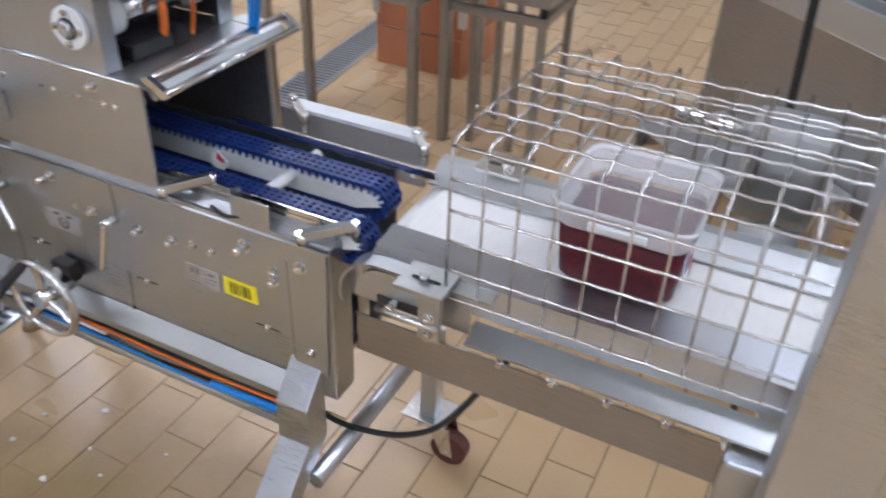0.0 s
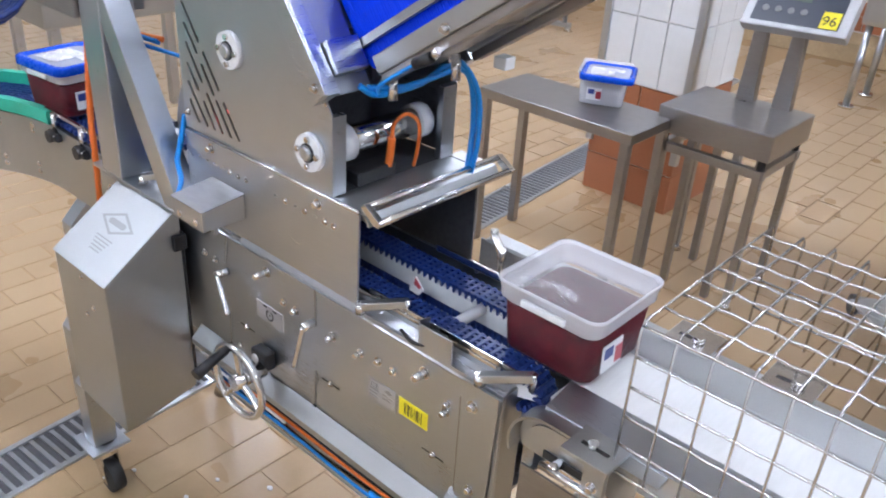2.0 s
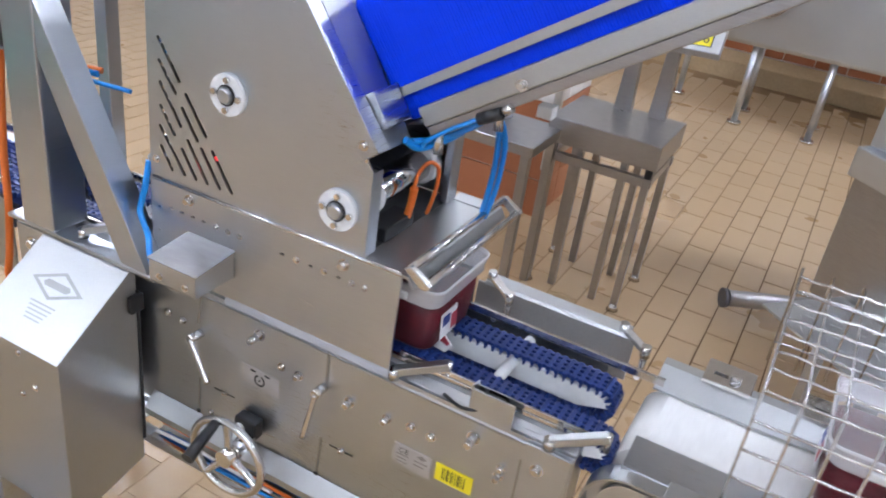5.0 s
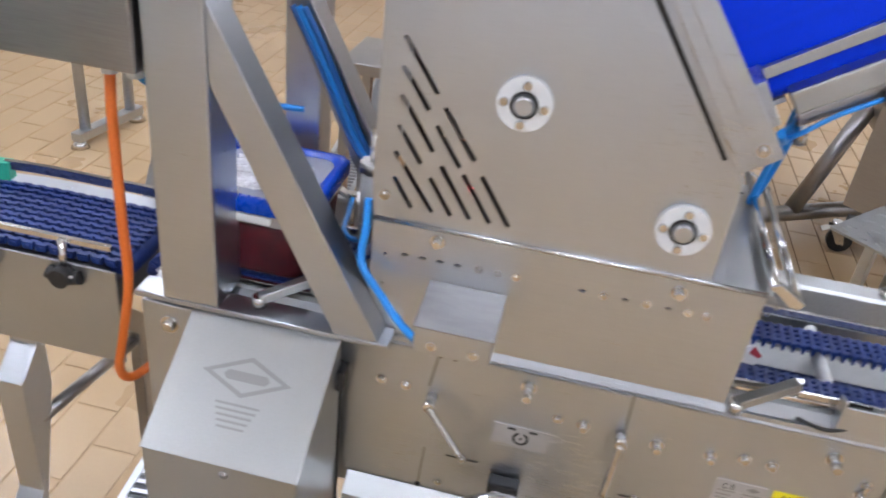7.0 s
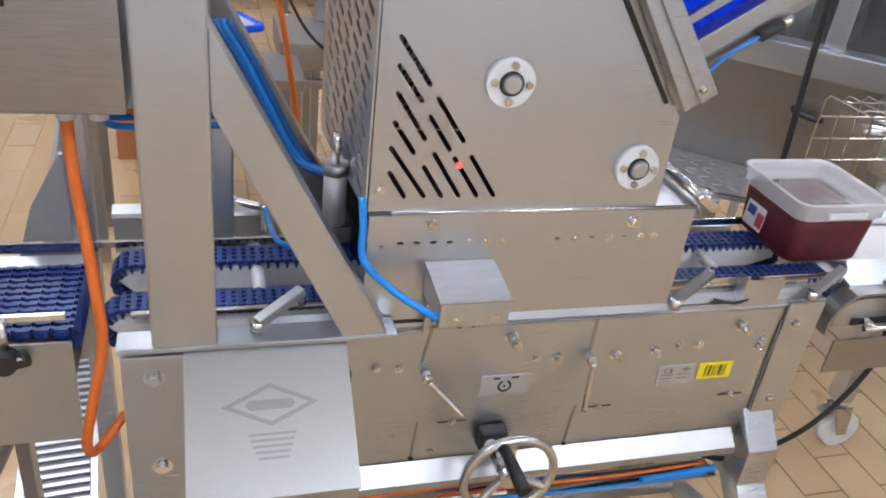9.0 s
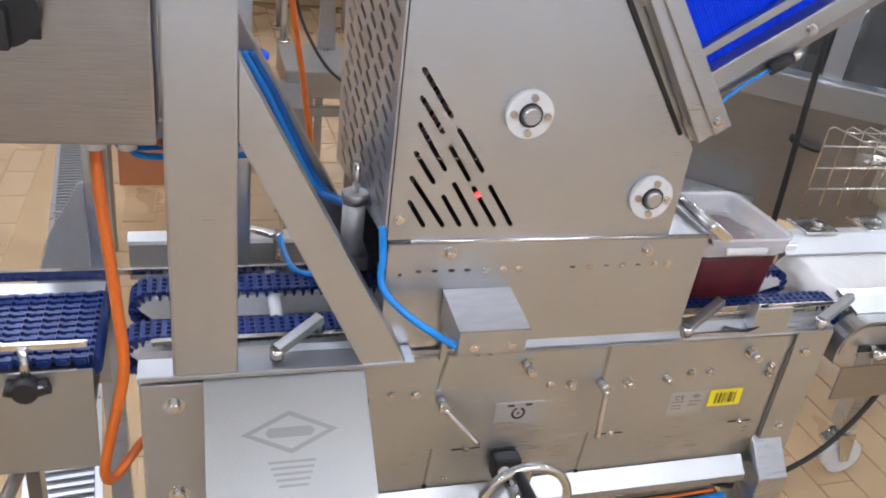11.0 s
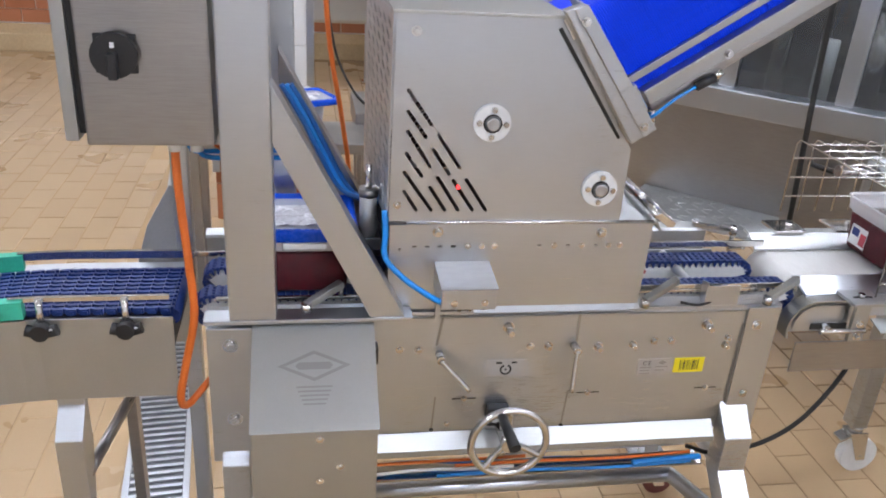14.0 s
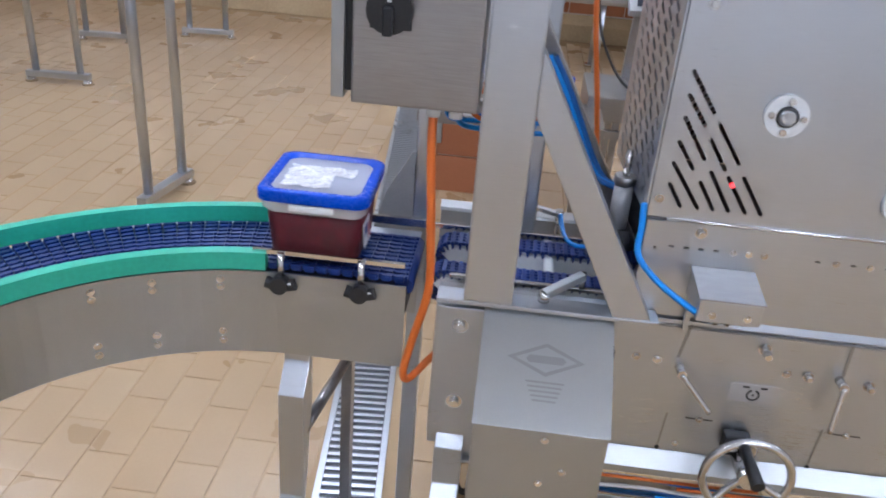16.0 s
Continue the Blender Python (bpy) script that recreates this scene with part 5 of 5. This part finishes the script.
on_head("display_case", box(-0.185, 0.185, -0.10, 0.11, -0.05, 0.0, 0.006), MATT_STEEL, "tilted display head")
face = on_head("display_face", box(-0.155, 0.150, -0.080, 0.095, 0.0005, 0.002), PANEL_BLUE, "dark blue keypad panel")
on_head("screen", box(-0.10, 0.03, 0.010, 0.045, 0.0025, 0.004), SCREEN, "", face)
on_head("yellow_field", box(-0.10, -0.03, 0.055, 0.085, 0.0025, 0.004), YELLOW, "", face)
for k in range(4):
    on_head("key", rod((-0.115 + 0.045 * k, -0.03, 0.002), (-0.115 + 0.045 * k, -0.03, 0.005), 0.012, 14), HEAD_GREY, "", face)
tag = on_head("number_tag", box(0.085, 0.145, -0.078, -0.015, 0.0025, 0.004), YELLOW, "yellow number sticker", face)
txt = bpy.data.curves.new("number_text", "FONT")
txt.body, txt.size = "96", 0.05
txt.materials.append(INK)
num = new("number_text", txt)
num.parent = tag
num.matrix_basis = HEAD @ pose(0.088, -0.066, 0.0045)

pillar = thing("pillar", "square pillar with white tiles above a red tile base", "pillar", kind="structure")
QX0, QX1, QY0, QY1 = -0.275, 0.185, 2.50, 2.96
part("core", box(QX0 + 0.012, QX1 - 0.012, QY0 + 0.012, QY1 - 0.012, -0.006, H), PAINT, pillar)


def face_tiles(name, mat, z0, z1, tw, th, gap):
    bm = box(0, tw - gap, 0, 0.010, 0, th - gap, 0.0015)
    first = None
    for side in range(4):
        m = [Matrix.Translation((QX0, QY0, 0)), Matrix.Translation((QX1, QY0, 0)) @ Matrix.Rotation(math.pi / 2, 4, "Z"), Matrix.Translation((QX1, QY1, 0)) @ Matrix.Rotation(math.pi, 4, "Z"), Matrix.Translation((QX0, QY1, 0)) @ Matrix.Rotation(-math.pi / 2, 4, "Z")][side]
        for i in range(int(round(0.46 / tw))):
            for j in range(int(round((z1 - z0) / th))):
                if first is None:
                    first = part(name, bm, mat, pillar)
                    o = first
                else:
                    o = new(name, first.data)
                    o.parent = pillar
                o.matrix_basis = m @ Matrix.Translation((tw * i + gap / 2, 0.001, z0 + th * j))


face_tiles("base_tile", RED_TILE, 0.0, 0.57, 0.23, 0.19, 0.006)
face_tiles("wall_tile", WALL_TILE, 0.57, 2.07, 0.153, 0.30, 0.005)
for x, y in ((QX0 - 0.012, QY0 - 0.012), (QX1 - 0.02, QY0 - 0.012)):
    part("corner_guard", box(x, x + 0.035, y, y + 0.035, 0.25, 2.2, 0.003), STEEL, pillar)

# ---- machines and stands farther off ----
packer = thing("packing_machine", "large grey stainless steel packing machine with glass doors", "machine")
PK = pose(1.953, 1.115, 0, 0, 0, -42)


def on_packer(name, bm, mat, label="", parent=None):
    bm.transform(PK)
    return part(name, bm, mat, parent or packer, label)


on_packer("lower_panel", box(-0.74, 1.6, 0.0, 0.03, 0.50, 0.90, 0.004), DULL)
on_packer("sill_bar", box(-0.74, 1.6, -0.035, 0.06, 0.90, 0.99, 0.006), STEEL_X)
on_packer("upper_frame", box(-0.74, 1.6, 0.01, 0.06, 1.9, 2.0, 0.006), STEEL)
for x in (-0.74, -0.42, -0.02, 0.62, 1.55):
    on_packer("upright", box(x, x + 0.06, 0.01, 0.06, 0.99, 1.9, 0.004), STEEL)
for x, w in ((-0.68, 0.26), (-0.36, 0.34), (0.04, 0.58), (0.68, 0.87)):
    on_packer("glass_door", box(x, x + w, 0.03, 0.036, 0.995, 1.89), GLASS, "tinted glass door")
# Dark back and deck stand for the unlit inside behind the glass.
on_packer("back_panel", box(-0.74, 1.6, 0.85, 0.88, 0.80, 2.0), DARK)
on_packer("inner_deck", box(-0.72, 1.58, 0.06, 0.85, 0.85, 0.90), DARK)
for k in range(13):
    on_packer("tool_head", rod((-0.64 + 0.17 * k, 0.40, 0.9), (-0.64 + 0.17 * k, 0.40, 1.15 + 0.12 * (k % 3)), 0.035, 12), CHROME if k % 3 else WHITE)
    on_packer("tool_bar", box(-0.67 + 0.17 * k, -0.61 + 0.17 * k, 0.25, 0.60, 1.3 + 0.1 * (k % 2), 1.36 + 0.1 * (k % 2), 0.004), STEEL)
h = on_packer("handle", hose([(-0.045, -0.002, 0.790), (-0.035, -0.035, 0.786), (0.035, -0.035, 0.776), (0.045, -0.002, 0.772)], 0.010, 8), BLACK, "black bow handle")
for x in (-0.6, 1.5):
    on_packer("machine_foot", rod((x, 0.3, 0.86), (x, 0.3, 0.0), 0.03, 14, 0.04), STEEL)
step = thing("step_plate", "checker plate shelf in front of the packing machine", "shelf")
bm = box(-0.62, -0.10, -0.30, -0.004, 0.548, 0.555)
for i in range(10):
    for j in range(7):
        a = 1 if (i + j) % 2 else -1
        prism([(-0.60 + 0.05 * i, -0.275 + 0.042 * j - a * 0.008), (-0.575 + 0.05 * i, -0.275 + 0.042 * j + a * 0.008), (-0.57 + 0.05 * i, -0.28 + 0.042 * j + a * 0.006), (-0.595 + 0.05 * i, -0.28 + 0.042 * j - a * 0.010)], "z", 0.555, 0.5575, 0, bm)
bm.transform(PK)
part("tread", bm, BLASTED, step)
for x in (-0.60, -0.14):
    bm = box(x, x + 0.03, -0.06, -0.03, 0.0, 0.548)
    bm.transform(PK)
    part("leg", bm, STEEL, step)
drop = tagged(part("black_cable", hose([(1.60, 0.85, 3.6), (1.62, 0.85, 2.4), (1.655, 0.85, 1.30), (1.69, 0.85, 0.70), (1.72, 0.87, 0.30), (1.76, 0.90, 0.009)], 0.009, 8), RUBBER), "black cable hanging down before the packing machine", "cable")


def trestle(x, y, turn, high, group="trestles"):
    t = thing("tank_stand", "round tube steel floor stand with foot bar", "stand", x, y, 0, group)
    t.rotation_euler = (0, 0, radians(turn))
    for dx in (-0.14, 0.14):
        part("leg", rod((dx, 0, 0.04), (dx, 0, high), 0.022), STEEL, t)
    part("foot_bar", box(-0.20, 0.20, -0.025, 0.025, 0.03, 0.07, 0.006), STEEL, t)
    for dx in (-0.18, 0.18):
        part("foot", rod((dx, 0, 0.03), (dx, 0, 0.0), 0.02, 12, 0.04), CHROME, t)
    return t


trestle(-1.467, 2.08, 81, 1.6)
trestle(-2.79, 3.58, 4, 1.6)
trestle(-3.02, 4.68, 5, 1.6)
trestle(-2.38, 5.10, 10, 1.6)
tank = thing("mobile_tank", "stainless steel kettle on a round tube frame", "kettle", 2.05, 2.57, 0)
part("kettle", shell([(0.20, 0.42), (0.34, 0.46), (0.42, 0.60), (0.44, 1.20), (0.42, 1.20), (0.40, 0.62)], 0.34), DULL, tank)
part("frame_tube", rod((-0.90, -0.40, 0.10), (0.30, 0.30, 0.10), 0.034, 18), DULL, tank)
part("tube_cap", rod((-0.915, -0.409, 0.10), (-0.898, -0.399, 0.10), 0.040, 18), DARK, tank)
part("frame_leg", rod((-0.58, -0.21, 0.10), (-0.36, -0.08, 0.66), 0.034, 18), DULL, tank)
part("castor_arm", box(-0.36, 0.05, -0.32, -0.22, 0.10, 0.15, 0.006), DARK, tank)
castor_parts(tank, -0.40, -0.27, 0.13, BLACK, 0.05)
castor_parts(tank, 0.20, 0.26, 0.10, BLACK, 0.05)
far_line = thing("filling_line", "row of stainless steel machines with round feet by the far wall", "machine", 0.57, 5.2, 0)
part("body", box(-0.45, 1.9, -0.25, 0.25, 0.55, 1.4, 0.03), BLASTED, far_line)
for x in (-0.40, 0.1, 0.6, 1.1, 1.6):
    for y in (-0.2, 0.2):
        part("leg", rod((x, y, 0.02), (x, y, 0.55), 0.022), STEEL, far_line)
        part("foot", rod((x, y, 0.02), (x, y, 0.0), 0.05, 14), CHROME, far_line)
part("drum", rod((0.1, -0.27, 0.95), (0.1, -0.5, 0.95), 0.17, 24), CHROME, far_line)
hose_reel = thing("hose_coil", "coiled dark blue water hose hung on a steel hook", "hose", -2.55, 0.62, 0.86)
for k in range(7):
    part("coil", hose([(0.02 * k, 0.23 * math.cos(a), (0.23 + 0.012 * (k % 3)) * math.sin(a)) for a in (2 * math.pi * j / 20 for j in range(21))], 0.016, 8, 1, None, False), BLUE, hose_reel)
part("hook", box(-0.05, 0.16, -0.03, 0.03, 0.20, 0.235, 0.004), STEEL, hose_reel)
part("post", box(-0.10, -0.05, -0.03, 0.03, -0.86, 0.6, 0.004), STEEL, hose_reel)
box_unit = thing("steel_cabinet", "long grey stainless steel cabinet on legs beyond the outfeed", "cabinet", -2.5, 0.9, 0)
part("body", box(-0.6, 0.0, 0.0, 0.76, 0.53, 1.4, 0.01), BLASTED, box_unit)
for x in (-0.55, -0.08):
    for y in (0.04, 0.68):
        part("leg", box(x, x + 0.05, y, y + 0.05, 0.0, 0.53, 0.003), STEEL, box_unit)
tagged(part("orange_cable", hose([(0.19, 0.42, 3.6), (0.185, 0.42, 2.4), (0.19, 0.42, 1.6), (0.20, 0.42, 1.32), (0.233, 0.42, 1.11), (0.25, 0.42, 0.95), (0.24, 0.40, 0.6), (0.22, 0.38, 0.3), (0.20, 0.40, 0.006)], 0.0055, 8), ORANGE), "orange cable hanging from above behind the machine", "cable")
tagged(part("thin_cable", hose([(0.20, 0.45, 3.6), (0.195, 0.45, 2.4), (0.198, 0.45, 1.5), (0.21, 0.45, 1.30), (0.245, 0.44, 1.20), (0.30, 0.43, 1.14), (0.38, 0.42, 1.13)], 0.0028, 8), RUBBER), "thin black cable drooping behind the housing", "cable")



# Scraps of film and drops on the floor before the machine.
rng = random.Random(11)
for x, y in ((0.325, 0.127), (0.201, -0.048), (0.02, -0.094), (0.386, 0.019), (0.203, 0.046), (0.11, -0.16), (0.47, -0.03), (0.27, -0.17), (0.56, 0.09), (0.36, -0.10)):
    n = rng.randint(5, 7)
    size = rng.uniform(0.005, 0.011)
    outline = [(size * rng.uniform(0.6, 1.2) * math.cos(2 * math.pi * k / n), size * rng.uniform(0.4, 0.9) * math.sin(2 * math.pi * k / n)) for k in range(n)]
    crumb = part("film_scrap", prism(outline, "z", 0.001, 0.004, 0.0006), LABEL_WHITE)
    crumb.location = (x, y, 0)
    tagged(crumb, "small whitish scrap of film on the tiled floor", "scrap", "scraps on the floor")


# ---- floor tiles ----
TLX, TLY, GAP = 0.125, 0.25, 0.0038
tile_mesh = None
joined_v, joined_f = [], []
floor_ob = bpy.data.objects["floor"]
kept = 0
for i in range(-53, 53):
    for j in range(-18, 27):
        x = 0.505 + TLX * i
        y = -0.10 + TLY * j + (TLY / 2 if i % 2 else 0)
        if y + TLY > Y1 - 0.16 or x < X0 or x + TLX > X1 or y < Y0:
            continue
        u = x + TLX / 2 - (-0.155 - 0.0875 * (y + TLY / 2))
        if -0.225 < u < 0.066:
            continue
        dz = 0.0012 * noise.noise(Vector((x * 3.1, y * 2.7, 0.3)))
        near = 0.0 <= x < 1.9 and -0.35 < y < 0.75 and kept < 290
        if near:
            kept += 1
            if tile_mesh is None:
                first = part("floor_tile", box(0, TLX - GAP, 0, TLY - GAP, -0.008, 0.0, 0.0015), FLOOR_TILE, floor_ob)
                tile_mesh = first.data
                o = first
            else:
                o = new("floor_tile", tile_mesh)
                o.parent = floor_ob
            o.location = (x, y, dz)
        else:
            n = len(joined_v)
            e = 0.002
            a, b = TLX - GAP, TLY - GAP
            joined_v += [(x, y, -0.006), (x + a, y, -0.006), (x + a, y + b, -0.006), (x, y + b, -0.006), (x + e, y + e, dz), (x + a - e, y + e, dz), (x + a - e, y + b - e, dz), (x + e, y + b - e, dz)]
            joined_f += [(n + 4, n + 5, n + 6, n + 7), (n, n + 1, n + 5, n + 4), (n + 1, n + 2, n + 6, n + 5), (n + 2, n + 3, n + 7, n + 6), (n + 3, n, n + 4, n + 7)]
me = bpy.data.meshes.new("floor_tiles")
me.from_pydata(joined_v, [], joined_f)
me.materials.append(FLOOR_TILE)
o = new("floor_tiles", me)
o.parent = floor_ob
tagged(o, kind="stuff")

# ---- what moves ----
BZ = TOP + 0.001
tub_a = tub("tub", "clear tub of dark red berry filling, riding the belt", True, 1.5, 0.155, BZ)
tub_c = tub("tub", "clear tub of dark red berry filling, riding the belt", True, 1.9, 0.155, BZ)
tub_d = tub("tub", "clear tub of dark red berry filling, waiting on the white belt", True, 2.3, 0.155, BZ)
tub_e = tub("tub", "clear tub of dark red berry filling closed with a blue lid", True, 0.0, 0.115, BZ)
lid_a, lid_c, lid_e = lid(0.55, 0.15, 1.10), lid(0.55, 0.15, 1.13), lid(0, 0, 0)
spare = tub("spare_tub", "empty white tub with a blue lid on the steel table", False, 0.120, 1.890, TZ)
lid_s = lid(0.165, 1.835, TZ + 0.130)
lid_s.rotation_euler = (0, 0, radians(26))
spare.rotation_euler = (0, 0, radians(-64))
LIFT = 0.130


def on_line(x, z=BZ):
    """A tub's pose on the line by its run x along it: straight over the machine, then round the outfeed curve."""
    mid = (RI + RO) / 2
    if x > -0.10:
        y = 0.152 if x > 1.12 else (0.118 if x < 0.6 else 0.118 + 0.034 * (x - 0.6) / 0.52)
        return pose(x, y, z)
    px, py, a = along(STRAIGHT - x, mid)
    blend = min(1.0, max(0.0, (-0.10 - x) / 0.1))
    return pose(px, py * blend + 0.118 * (1 - blend) if a == 0 else py, z, 0, 0, math.degrees(a))


RUN_A = [(0, 1.54), (0.5, 1.475), (1, 1.36), (1.5, 1.247), (2, 1.147), (2.5, 1.06), (3, 0.985), (3.2, 0.96), (4.2, 0.85), (5.3, 0.755), (5.45, 0.735), (5.6, 0.60), (5.8, 0.39), (6, 0.275), (6.3, 0.225), (6.6, 0.172), (6.9, 0.118), (7.2, 0.080), (7.5, 0.022), (7.8, -0.06), (8, -0.11), (8.5, -0.235), (9, -0.38), (10, -0.66), (11, -0.94), (12, -1.20), (13.5, -1.45), (16, -1.65)]
RUN_C = [(0, 2.15), (1.5, 1.95), (3, 1.66), (3.2, 1.64), (5.3, 1.52), (7.5, 1.42), (8, 1.335), (8.5, 1.238), (9, 1.166), (9.2, 1.138), (10, 1.03), (11.3, 0.900), (11.5, 0.874), (11.7, 0.843), (12, 0.792), (12.2, 0.70), (12.5, 0.48), (12.9, 0.34), (13.2, 0.275), (13.5, 0.225), (14, 0.146), (14.5, 0.066), (15, -0.025), (15.5, -0.122), (16, -0.268)]
RUN_D = [(0, 2.6), (9, 2.2), (11, 1.75), (12.5, 1.53), (13.2, 1.505), (16, 1.49)]
RUN_E = [(0, 0.04), (0.5, -0.065), (1, -0.17), (1.5, -0.28), (2, -0.388), (2.5, -0.495), (3, -0.603), (3.2, -0.646), (5, -1.03), (7, -1.45), (9, -1.75), (16, -1.77)]


def run_at(run, t):
    return float(np.interp(t, [r[0] for r in run], [r[1] for r in run]))


def lid_rows(run, rest):
    """A lid waits in the housing until its tub has come below it, then rides on it."""
    joined = next(t / 20 for t in range(321) if run_at(run, t / 20) < rest.translation.x)
    rows = [(0, rest), (joined - 0.1, rest)]
    rows += [(t, on_line(run_at(run, t), BZ + LIFT)) for t in [joined + 0.05] + [r[0] for r in run if r[0] > joined + 0.1]]
    return rows


def motions():
    for ob, run in ((tub_a, RUN_A), (tub_c, RUN_C), (tub_d, RUN_D), (tub_e, RUN_E)):
        walk(ob, [(t, on_line(x)) for t, x in run])
    walk(lid_a, lid_rows(RUN_A, pose(0.50, 0.118, 1.02)))
    walk(lid_c, lid_rows(RUN_C, pose(0.50, 0.118, 1.035)))
    walk(lid_e, [(t, on_line(x, BZ + LIFT)) for t, x in RUN_E])


motions()
